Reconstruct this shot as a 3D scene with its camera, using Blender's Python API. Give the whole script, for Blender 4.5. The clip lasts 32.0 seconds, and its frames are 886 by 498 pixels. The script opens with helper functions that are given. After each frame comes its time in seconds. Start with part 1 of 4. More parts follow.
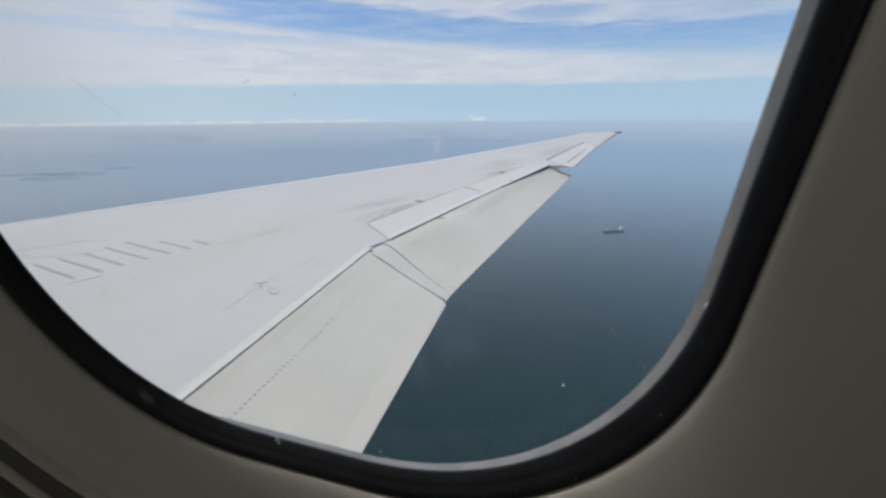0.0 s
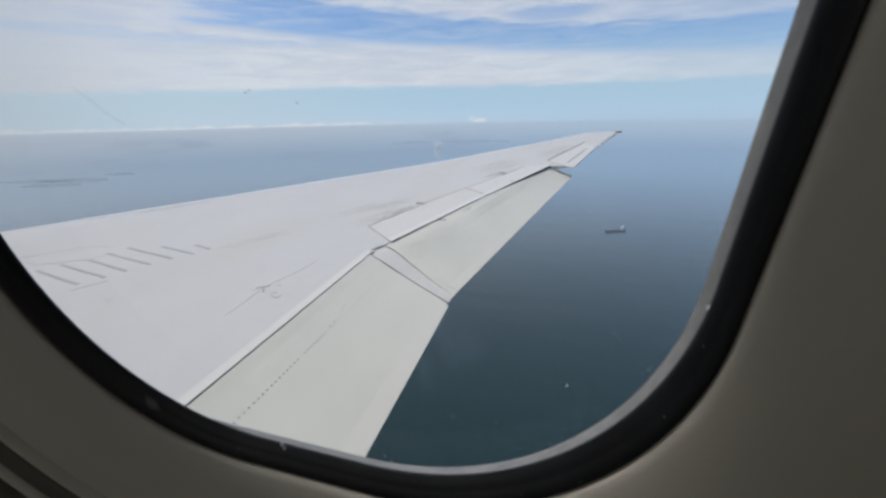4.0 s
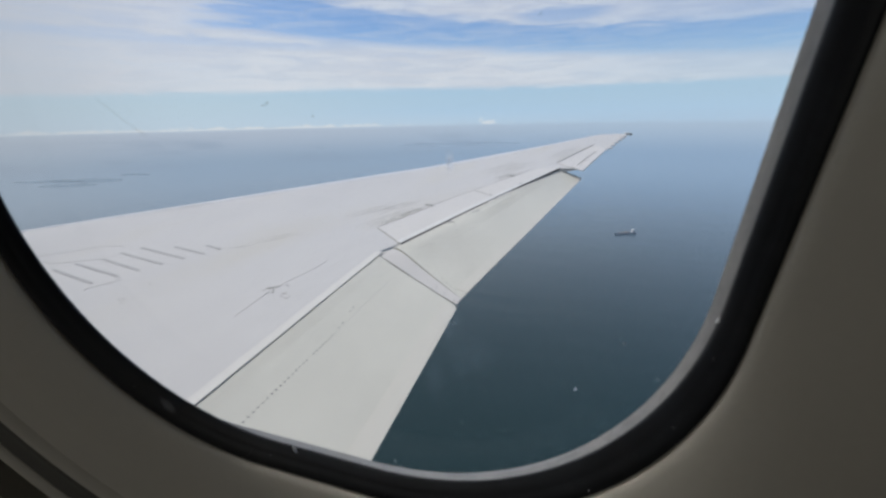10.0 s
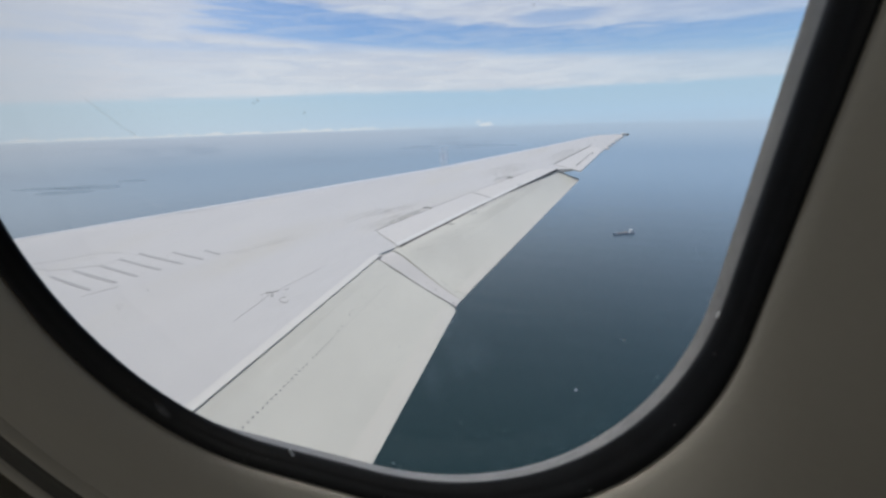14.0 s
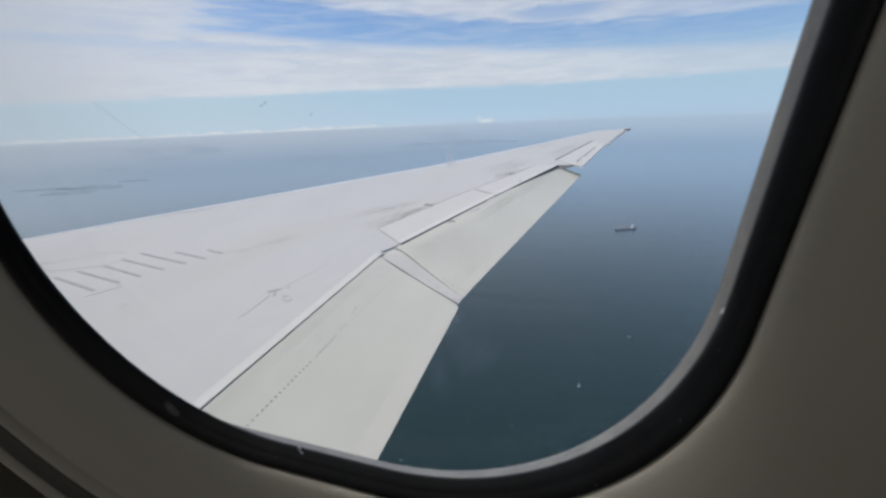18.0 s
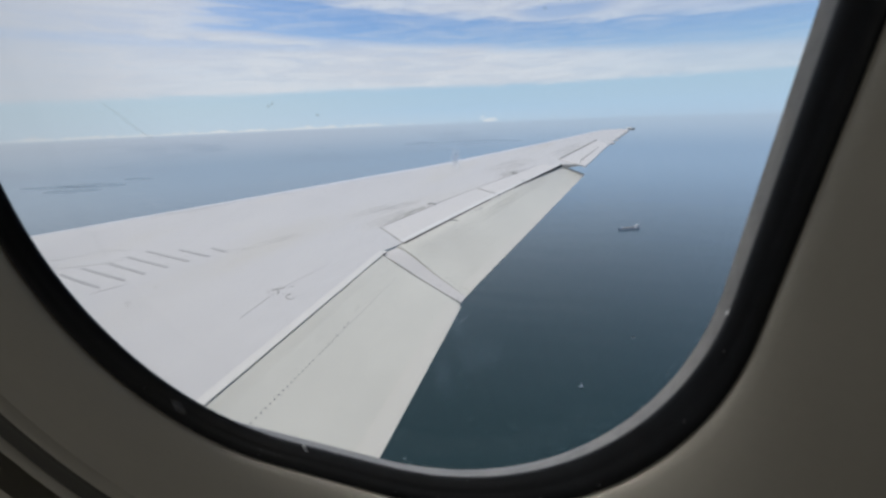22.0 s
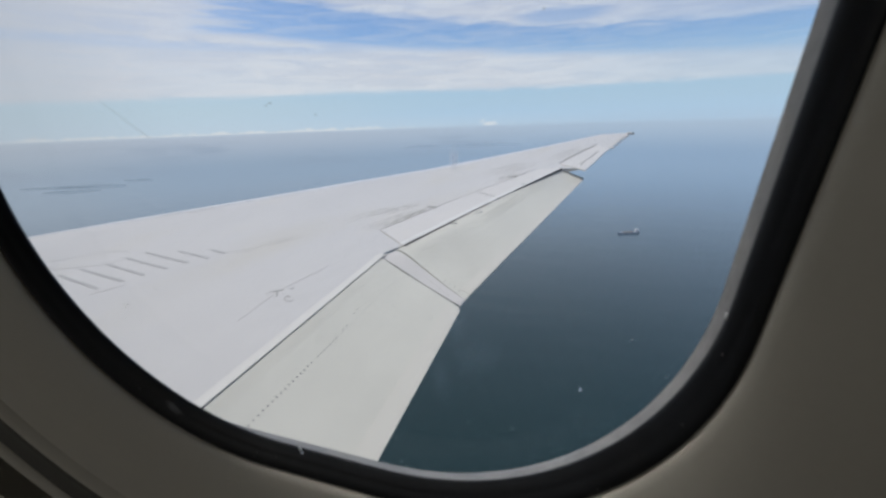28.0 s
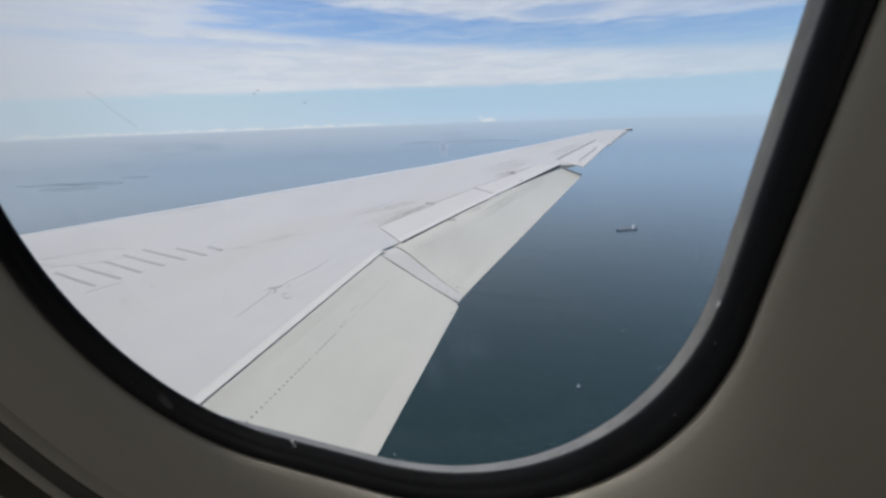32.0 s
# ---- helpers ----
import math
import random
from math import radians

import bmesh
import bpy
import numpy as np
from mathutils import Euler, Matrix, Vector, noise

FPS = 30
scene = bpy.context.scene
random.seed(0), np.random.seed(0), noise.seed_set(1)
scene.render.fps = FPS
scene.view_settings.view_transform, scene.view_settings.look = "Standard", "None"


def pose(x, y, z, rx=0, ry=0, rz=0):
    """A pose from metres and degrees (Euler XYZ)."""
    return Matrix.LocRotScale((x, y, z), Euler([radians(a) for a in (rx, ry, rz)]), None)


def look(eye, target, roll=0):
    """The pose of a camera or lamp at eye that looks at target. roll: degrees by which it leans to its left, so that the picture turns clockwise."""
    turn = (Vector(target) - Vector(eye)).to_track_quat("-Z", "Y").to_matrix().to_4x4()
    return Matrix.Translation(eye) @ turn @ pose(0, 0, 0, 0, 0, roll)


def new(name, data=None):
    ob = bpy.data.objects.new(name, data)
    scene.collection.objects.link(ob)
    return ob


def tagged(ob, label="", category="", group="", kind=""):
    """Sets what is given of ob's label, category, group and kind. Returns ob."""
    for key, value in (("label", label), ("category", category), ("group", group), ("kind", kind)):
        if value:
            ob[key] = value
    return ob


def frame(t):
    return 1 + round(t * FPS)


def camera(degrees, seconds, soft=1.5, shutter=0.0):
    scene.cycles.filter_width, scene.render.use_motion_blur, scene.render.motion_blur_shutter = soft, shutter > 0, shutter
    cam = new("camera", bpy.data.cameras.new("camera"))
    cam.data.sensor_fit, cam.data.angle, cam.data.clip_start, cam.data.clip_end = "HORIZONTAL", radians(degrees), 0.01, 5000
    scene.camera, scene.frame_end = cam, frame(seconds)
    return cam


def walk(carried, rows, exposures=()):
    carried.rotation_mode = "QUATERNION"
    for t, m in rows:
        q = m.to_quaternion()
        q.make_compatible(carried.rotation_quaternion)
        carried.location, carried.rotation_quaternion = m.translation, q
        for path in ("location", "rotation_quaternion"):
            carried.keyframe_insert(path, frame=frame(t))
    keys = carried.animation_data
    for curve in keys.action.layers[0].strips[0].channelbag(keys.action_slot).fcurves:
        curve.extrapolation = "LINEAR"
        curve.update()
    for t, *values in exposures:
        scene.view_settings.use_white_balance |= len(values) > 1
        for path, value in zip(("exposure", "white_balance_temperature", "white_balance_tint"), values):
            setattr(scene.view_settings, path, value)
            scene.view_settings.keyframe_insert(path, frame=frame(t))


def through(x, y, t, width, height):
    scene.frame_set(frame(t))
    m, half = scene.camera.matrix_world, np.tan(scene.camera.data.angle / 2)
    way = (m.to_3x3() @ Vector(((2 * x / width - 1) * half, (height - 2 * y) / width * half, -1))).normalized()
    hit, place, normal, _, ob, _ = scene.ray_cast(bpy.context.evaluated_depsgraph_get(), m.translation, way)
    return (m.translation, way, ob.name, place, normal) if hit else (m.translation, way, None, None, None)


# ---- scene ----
cam = camera(91.81, 32.0, soft=2.7)
PATH = [
    (0.0, pose(0.0012, 0.0022, -0.0038, 72.626, 0.944, 16.973)),
    (0.5, pose(0.0009, 0.0017, -0.0035, 72.461, 0.976, 17.123)),
    (1.0, pose(0.0006, 0.0015, -0.0030, 72.397, 0.986, 17.119)),
    (1.5, pose(0.0017, 0.0017, -0.0034, 72.405, 1.071, 16.952)),
    (2.0, pose(0.0022, 0.0019, -0.0035, 72.639, 1.298, 16.971)),
    (2.5, pose(0.0026, 0.0022, -0.0037, 72.597, 1.732, 16.772)),
    (3.0, pose(0.0022, 0.0016, -0.0024, 72.692, 1.856, 16.839)),
    (3.5, pose(0.0015, 0.0016, -0.0025, 72.842, 1.690, 16.925)),
    (5.5, pose(0.0009, 0.0022, -0.0022, 72.911, 2.036, 17.315)),
    (6.0, pose(0.0028, 0.0011, -0.0003, 73.291, 2.076, 18.163)),
    (6.5, pose(0.0037, 0.0002, 0.0001, 72.841, 2.152, 18.002)),
    (7.0, pose(0.0031, 0.0002, -0.0006, 72.777, 2.329, 17.811)),
    (7.5, pose(0.0031, 0.0015, -0.0009, 73.004, 2.380, 17.810)),
    (8.0, pose(0.0028, 0.0009, -0.0001, 72.941, 2.217, 17.824)),
    (8.5, pose(0.0030, 0.0008, -0.0001, 73.016, 2.062, 17.778)),
    (9.0, pose(0.0025, 0.0020, -0.0009, 73.397, 1.339, 17.871)),
    (9.5, pose(0.0019, 0.0010, -0.0000, 73.184, 1.432, 17.946)),
    (10.0, pose(0.0008, 0.0001, 0.0008, 73.110, 1.614, 18.167)),
    (10.5, pose(0.0013, -0.0006, 0.0012, 73.127, 1.811, 18.298)),
    (11.0, pose(0.0022, 0.0007, -0.0002, 72.846, 1.902, 17.764)),
    (11.5, pose(0.0026, 0.0008, -0.0009, 72.661, 2.058, 17.790)),
    (12.0, pose(0.0028, 0.0010, -0.0010, 72.646, 2.233, 17.476)),
    (12.5, pose(0.0010, 0.0006, 0.0004, 72.963, 2.565, 17.870)),
    (13.0, pose(0.0018, 0.0015, 0.0004, 73.397, 2.140, 17.919)),
    (13.5, pose(0.0016, 0.0018, -0.0005, 73.398, 2.179, 17.854)),
    (14.0, pose(0.0013, 0.0019, -0.0014, 73.424, 2.243, 17.806)),
    (14.5, pose(0.0001, 0.0004, 0.0008, 73.131, 2.429, 18.118)),
    (16.5, pose(0.0002, 0.0000, 0.0000, 73.171, 2.404, 17.785)),
    (17.0, pose(-0.0001, -0.0003, 0.0006, 72.981, 2.636, 17.937)),
    (17.5, pose(0.0001, -0.0004, 0.0006, 73.055, 2.758, 17.839)),
    (18.0, pose(0.0003, 0.0002, -0.0002, 73.040, 2.802, 17.888)),
    (18.5, pose(-0.0003, -0.0001, 0.0001, 73.188, 2.879, 18.142)),
    (19.0, pose(-0.0002, -0.0003, 0.0001, 73.017, 2.961, 18.047)),
    (19.5, pose(0.0006, 0.0008, -0.0009, 73.160, 2.709, 17.836)),
    (20.0, pose(0.0004, 0.0007, -0.0015, 73.000, 2.668, 17.835)),
    (20.5, pose(-0.0009, 0.0001, -0.0009, 72.987, 2.575, 17.849)),
    (21.0, pose(0.0007, 0.0000, -0.0004, 73.354, 2.287, 18.406)),
    (21.5, pose(0.0002, -0.0002, 0.0004, 73.071, 2.396, 18.254)),
    (22.0, pose(-0.0002, -0.0005, 0.0004, 72.931, 2.690, 18.324)),
    (22.5, pose(-0.0000, -0.0006, 0.0002, 72.991, 2.599, 18.271)),
    (23.0, pose(0.0001, -0.0004, -0.0004, 72.998, 2.682, 18.183)),
    (23.5, pose(-0.0002, -0.0005, -0.0003, 73.028, 2.820, 18.272)),
    (24.0, pose(-0.0004, -0.0007, 0.0002, 72.897, 2.710, 18.229)),
    (24.5, pose(-0.0008, -0.0015, 0.0011, 72.887, 2.690, 18.336)),
    (25.0, pose(-0.0003, -0.0007, -0.0001, 72.952, 2.555, 18.092)),
    (25.5, pose(0.0008, 0.0006, -0.0004, 73.550, 2.469, 18.391)),
    (27.5, pose(-0.0007, -0.0000, -0.0007, 73.210, 2.156, 18.290)),
    (28.0, pose(0.0001, 0.0001, -0.0005, 73.347, 2.325, 18.360)),
    (28.5, pose(0.0028, 0.0017, -0.0009, 73.548, 1.735, 17.755)),
    (29.0, pose(0.0020, -0.0014, 0.0010, 72.509, 2.967, 18.019)),
    (29.5, pose(0.0015, -0.0026, 0.0014, 72.204, 2.723, 18.347)),
    (30.0, pose(0.0007, -0.0024, 0.0018, 72.367, 3.094, 18.544)),
    (30.5, pose(0.0011, 0.0005, -0.0005, 72.897, 2.362, 18.134)),
    (31.0, pose(0.0006, 0.0004, -0.0010, 72.908, 2.366, 18.206)),
    (31.5, pose(0.0010, -0.0004, -0.0012, 72.577, 2.559, 18.347)),
    (32.0, pose(0.0020, 0.0016, -0.0032, 72.911, 2.364, 18.133)),
]
walk(cam, PATH)
# the far scene is sharp; the window, a hand away, is a little soft
cam.data.dof.use_dof, cam.data.dof.focus_distance, cam.data.dof.aperture_fstop = True, 9.0, 20.0

# ---- light ----
SUN_DIR = Vector((-0.38, -0.075, 0.90)).normalized()
sun = new("sun", bpy.data.lights.new("sun", "SUN"))
sun.data.energy, sun.data.angle, sun.data.color = 2.2, radians(3.0), (1.0, 0.965, 0.92)
sun.matrix_world = look(SUN_DIR * 50, (0, 0, 0))

# unseen fill lamps added across the aisle, strongest ahead, to brighten the window surround
for k, watts in ((-1.75, 5.1), (-0.90, 1.5), (-0.05, 0.5)):
    fill = new("aisle_fill", bpy.data.lights.new("aisle_fill", "AREA"))
    fill.data.shape, fill.data.size, fill.data.size_y = "RECTANGLE", 0.24, 0.36
    fill.data.energy, fill.data.color = watts, (1.0, 0.97, 0.92)
    fill.matrix_world = look((k, -2.63, 0.30), (k, 0, 0.1))

world = bpy.data.worlds.new("sky")
scene.world = world
world.use_nodes = True


def sky_nodes(w):
    """High thin cloud in bands over a clear blue sky, by direction."""
    nt = w.node_tree
    nt.nodes.clear()
    L = nt.links.new

    def mth(op, a, b=0.0, c=0.0, clamp=False):
        n = nt.nodes.new("ShaderNodeMath")
        n.operation, n.use_clamp = op, clamp
        for i, v in enumerate((a, b, c)):
            if isinstance(v, (int, float)):
                n.inputs[i].default_value = v
            else:
                L(v, n.inputs[i])
        return n.outputs[0]

    def ramp(v, lo, hi):
        n = nt.nodes.new("ShaderNodeMapRange")
        n.interpolation_type = "SMOOTHSTEP"
        L(v, n.inputs[0])
        n.inputs[1].default_value, n.inputs[2].default_value = lo, hi
        return n.outputs[0]

    def mixc(f, a, b):
        n = nt.nodes.new("ShaderNodeMix")
        n.data_type = "RGBA"
        if isinstance(f, (int, float)):
            n.inputs[0].default_value = f
        else:
            L(f, n.inputs[0])
        for i, v in ((6, a), (7, b)):
            if isinstance(v, tuple):
                n.inputs[i].default_value = (*v, 1)
            else:
                L(v, n.inputs[i])
        return n.outputs[2]

    sky = nt.nodes.new("ShaderNodeTexSky")
    sky.sky_type, sky.sun_disc = "NISHITA", False
    sky.sun_elevation = math.asin(SUN_DIR.z)
    sky.sun_rotation = math.atan2(SUN_DIR.x, SUN_DIR.y)
    sky.altitude, sky.dust_density = 300, 1.2
    tc = nt.nodes.new("ShaderNodeTexCoord")
    sep = nt.nodes.new("ShaderNodeSeparateXYZ")
    L(tc.outputs["Generated"], sep.inputs[0])
    x, y, z = sep.outputs
    flat = mth("SQRT", mth("ADD", mth("MULTIPLY", x, x), mth("MULTIPLY", y, y)))
    el = mth("ADD", mth("MULTIPLY", mth("ARCTAN2", z, flat), 57.2958), 0.15)
    az = mth("MULTIPLY", mth("ARCTAN2", x, y), 57.2958)
    com = nt.nodes.new("ShaderNodeCombineXYZ")
    # the aircraft banks a little: height over the true horizon
    hor = mth("ADD", el, mth("ADD", 0.78, mth("MULTIPLY", az, 0.0087)))
    # the bands sink towards the stern
    el2 = mth("ADD", el, mth("ADD", -0.31, mth("MULTIPLY", az, 0.0142)))
    L(mth("MULTIPLY", az, 0.045), com.inputs[0])
    L(mth("MULTIPLY", el2, 0.30), com.inputs[1])
    n1 = nt.nodes.new("ShaderNodeTexNoise")
    n1.inputs["Scale"].default_value, n1.inputs["Detail"].default_value = 1.0, 5
    n1.inputs["Roughness"].default_value, n1.inputs["Distortion"].default_value = 0.55, 0.6
    L(com.outputs[0], n1.inputs["Vector"])
    com2 = nt.nodes.new("ShaderNodeCombineXYZ")
    L(mth("MULTIPLY", az, 0.16), com2.inputs[0])
    L(mth("MULTIPLY", el2, 1.3), com2.inputs[1])
    n2 = nt.nodes.new("ShaderNodeTexNoise")
    n2.inputs["Scale"].default_value, n2.inputs["Detail"].default_value = 1.0, 6
    n2.inputs["Roughness"].default_value, n2.inputs["Distortion"].default_value = 0.6, 0.8
    L(com2.outputs[0], n2.inputs["Vector"])
    a = mth("SUBTRACT", n1.outputs[0], 0.5)
    b = mth("SUBTRACT", n2.outputs[0], 0.5)
    e = mth("ADD", el2, mth("ADD", mth("MULTIPLY", a, 1.8), mth("MULTIPLY", b, 1.2)))
    # main band of cloud, 4 to 9 degrees up
    edge = mth("ADD", mth("ADD", el2, mth("MULTIPLY", b, 0.9)), mth("MULTIPLY", mth("MAXIMUM", mth("SUBTRACT", -30.0, az), 0.0), 0.035))
    band = mth("MULTIPLY", ramp(edge, 2.8, 3.6), mth("SUBTRACT", 1.0, ramp(mth("ADD", e, mth("ADD", 1.6, mth("MULTIPLY", az, 0.064))), 7.5, 9.3)))
    # cloud above the blue gap
    eu = mth("ADD", el2, mth("ADD", mth("MULTIPLY", a, 1.0), mth("MULTIPLY", b, 1.6)))
    upper = ramp(mth("SUBTRACT", eu, mth("MAXIMUM", mth("MULTIPLY", mth("ADD", az, 6.0), -0.10), mth("MULTIPLY", mth("ADD", az, 6.0), -0.04))), 9.1, 10.4)
    # with a small blue hole in it
    hx, hy = mth("MULTIPLY", mth("ADD", az, 4.0), 0.16), mth("SUBTRACT", eu, 10.9)
    hole = mth("SUBTRACT", 1.0, ramp(mth("ADD", mth("MULTIPLY", hx, hx), mth("MULTIPLY", hy, hy)), 0.1, 1.1))
    upper = mth("MULTIPLY", upper, mth("SUBTRACT", 0.92, mth("MULTIPLY", hole, 0.5)))
    # cloud ahead closes the gap
    ahead = mth("SUBTRACT", 1.0, ramp(mth("ADD", az, mth("MULTIPLY", b, 20.0)), -48.0, -37.0))
    ahead = mth("MULTIPLY", ahead, ramp(edge, 2.6, 4.4))
    veil = mth("MULTIPLY", mth("ADD", 0.45, mth("MULTIPLY", b, 1.8)), ramp(el2, 3.2, 6.5), clamp=True)
    cover = mth("MAXIMUM", mth("MAXIMUM", band, upper), mth("MAXIMUM", ahead, mth("MULTIPLY", veil, 0.48)))
    thick = mth("ADD", 0.86, mth("MULTIPLY", b, 0.6), clamp=True)
    cover = mth("MULTIPLY", cover, thick, clamp=True)
    # a thin blue streak between the banks ahead
    st = mth("SUBTRACT", 1.0, ramp(mth("ABSOLUTE", mth("SUBTRACT", mth("ADD", el2, mth("MULTIPLY", b, 1.6)), 7.9)), 0.05, 0.75))
    st = mth("MULTIPLY", st, mth("SUBTRACT", 1.0, ramp(az, -34.0, -22.0)))
    cover = mth("MULTIPLY", cover, mth("SUBTRACT", 1.0, mth("MULTIPLY", st, 0.27)))
    # thinner cloud towards the stern
    cover = mth("MULTIPLY", cover, mth("SUBTRACT", 1.0, mth("MULTIPLY", ramp(az, -12.0, 22.0), 0.40)))
    # broken cloud overhead
    cover = mth("MULTIPLY", cover, mth("SUBTRACT", 1.0, mth("MULTIPLY", ramp(el, 15.0, 32.0), 0.25)))
    # low white line of distant cumulus with uneven tops
    com3 = nt.nodes.new("ShaderNodeCombineXYZ")
    L(mth("MULTIPLY", az, 0.5), com3.inputs[0])
    L(mth("MULTIPLY", hor, 0.8), com3.inputs[1])
    n4 = nt.nodes.new("ShaderNodeTexNoise")
    n4.inputs["Scale"].default_value, n4.inputs["Detail"].default_value = 1.0, 6
    n4.inputs["Roughness"].default_value = 0.62
    L(com3.outputs[0], n4.inputs["Vector"])
    tops = mth("ADD", 0.04, mth("MULTIPLY", ramp(n4.outputs[0], 0.38, 0.74), 0.45))
    low = mth("MULTIPLY", ramp(hor, -0.08, 0.06), mth("SUBTRACT", 1.0, ramp(mth("SUBTRACT", hor, tops), -0.10, 0.16)))
    low = mth("MULTIPLY", low, mth("SUBTRACT", 1.0, mth("MULTIPLY", ramp(az, -34.0, -16.0), 0.93)))
    blue = nt.nodes.new("ShaderNodeMix")
    blue.data_type, blue.blend_type = "RGBA", "MULTIPLY"
    blue.inputs[0].default_value = 1.0
    L(sky.outputs[0], blue.inputs[6])
    blue.inputs[7].default_value = (SKY_K * 0.75, SKY_K * 0.97, SKY_K * 1.26, 1)
    clear = mixc(mth("SUBTRACT", 1.0, ramp(hor, 0.0, 11.0)), blue.outputs[2], mixc(ramp(az, -52.0, -12.0), (0.49, 0.622, 0.73), HAZE))
    # below the horizon, painted haze for the far water: greyer ahead, with darker drifts
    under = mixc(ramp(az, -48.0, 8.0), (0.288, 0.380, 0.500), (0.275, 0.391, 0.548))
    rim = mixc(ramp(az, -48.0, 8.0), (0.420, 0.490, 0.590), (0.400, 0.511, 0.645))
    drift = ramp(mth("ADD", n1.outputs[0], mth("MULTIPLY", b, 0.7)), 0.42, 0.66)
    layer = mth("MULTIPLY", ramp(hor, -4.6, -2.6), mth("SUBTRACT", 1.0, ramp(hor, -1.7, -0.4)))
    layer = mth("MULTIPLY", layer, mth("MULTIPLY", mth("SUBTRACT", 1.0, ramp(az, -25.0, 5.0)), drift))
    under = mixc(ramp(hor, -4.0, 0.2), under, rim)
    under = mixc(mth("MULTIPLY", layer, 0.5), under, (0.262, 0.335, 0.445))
    # pale rim of haze over the horizon
    clear = mixc(mth("MULTIPLY", mth("SUBTRACT", 1.0, ramp(hor, 0.1, 2.0)), 0.45), clear, mixc(ramp(az, -20.0, 12.0), (0.50, 0.60, 0.70), (0.415, 0.53, 0.665)))
    clear = mixc(mth("SUBTRACT", 1.0, ramp(mth("ADD", hor, mth("MULTIPLY", b, 0.5)), -0.40, 0.35)), clear, under)
    cloud = mixc(ramp(mth("ADD", n1.outputs[0], mth("MULTIPLY", b, 0.8)), 0.36, 0.62), SHADED, CLOUD)
    # cloud greyed far ahead, part of the same painted dimming
    cloud = mixc(mth("SUBTRACT", 1.0, ramp(az, -66.0, -34.0)), cloud, SHADED)
    c = mixc(cover, clear, cloud)
    c = mixc(mth("MULTIPLY", low, 0.72), c, (0.70, 0.725, 0.75))
    # a small bright heap of cumulus on the horizon
    da = mth("MULTIPLY", mth("ADD", az, 12.5), 0.85)
    de = mth("MULTIPLY", mth("ADD", hor, -0.25), 1.6)
    heap = mth("SQRT", mth("ADD", mth("MULTIPLY", da, da), mth("MULTIPLY", de, de)))
    heap = mth("SUBTRACT", 1.0, ramp(mth("ADD", heap, mth("MULTIPLY", mth("SUBTRACT", n4.outputs[0], 0.5), 3.4)), 0.35, 1.0))
    c = mixc(mth("MULTIPLY", mth("MULTIPLY", heap, ramp(hor, -0.1, 0.15)), 0.6), c, (0.78, 0.79, 0.80))
    # the whole sky painted darker and greyer far ahead, where the view dims
    c = mixc(mth("MULTIPLY", mth("SUBTRACT", 1.0, ramp(az, -68.0, -46.0)), 0.42), c, (0.37, 0.41, 0.45))
    bg = nt.nodes.new("ShaderNodeBackground")
    L(c, bg.inputs[0])
    bg.inputs[1].default_value = 1.0
    out = nt.nodes.new("ShaderNodeOutputWorld")
    L(bg.outputs[0], out.inputs[0])


SKY_K = 0.10
HAZE = (0.425, 0.598, 0.77)
CLOUD = (0.66, 0.70, 0.76)
SHADED = (0.60, 0.635, 0.705)
sky_nodes(world)


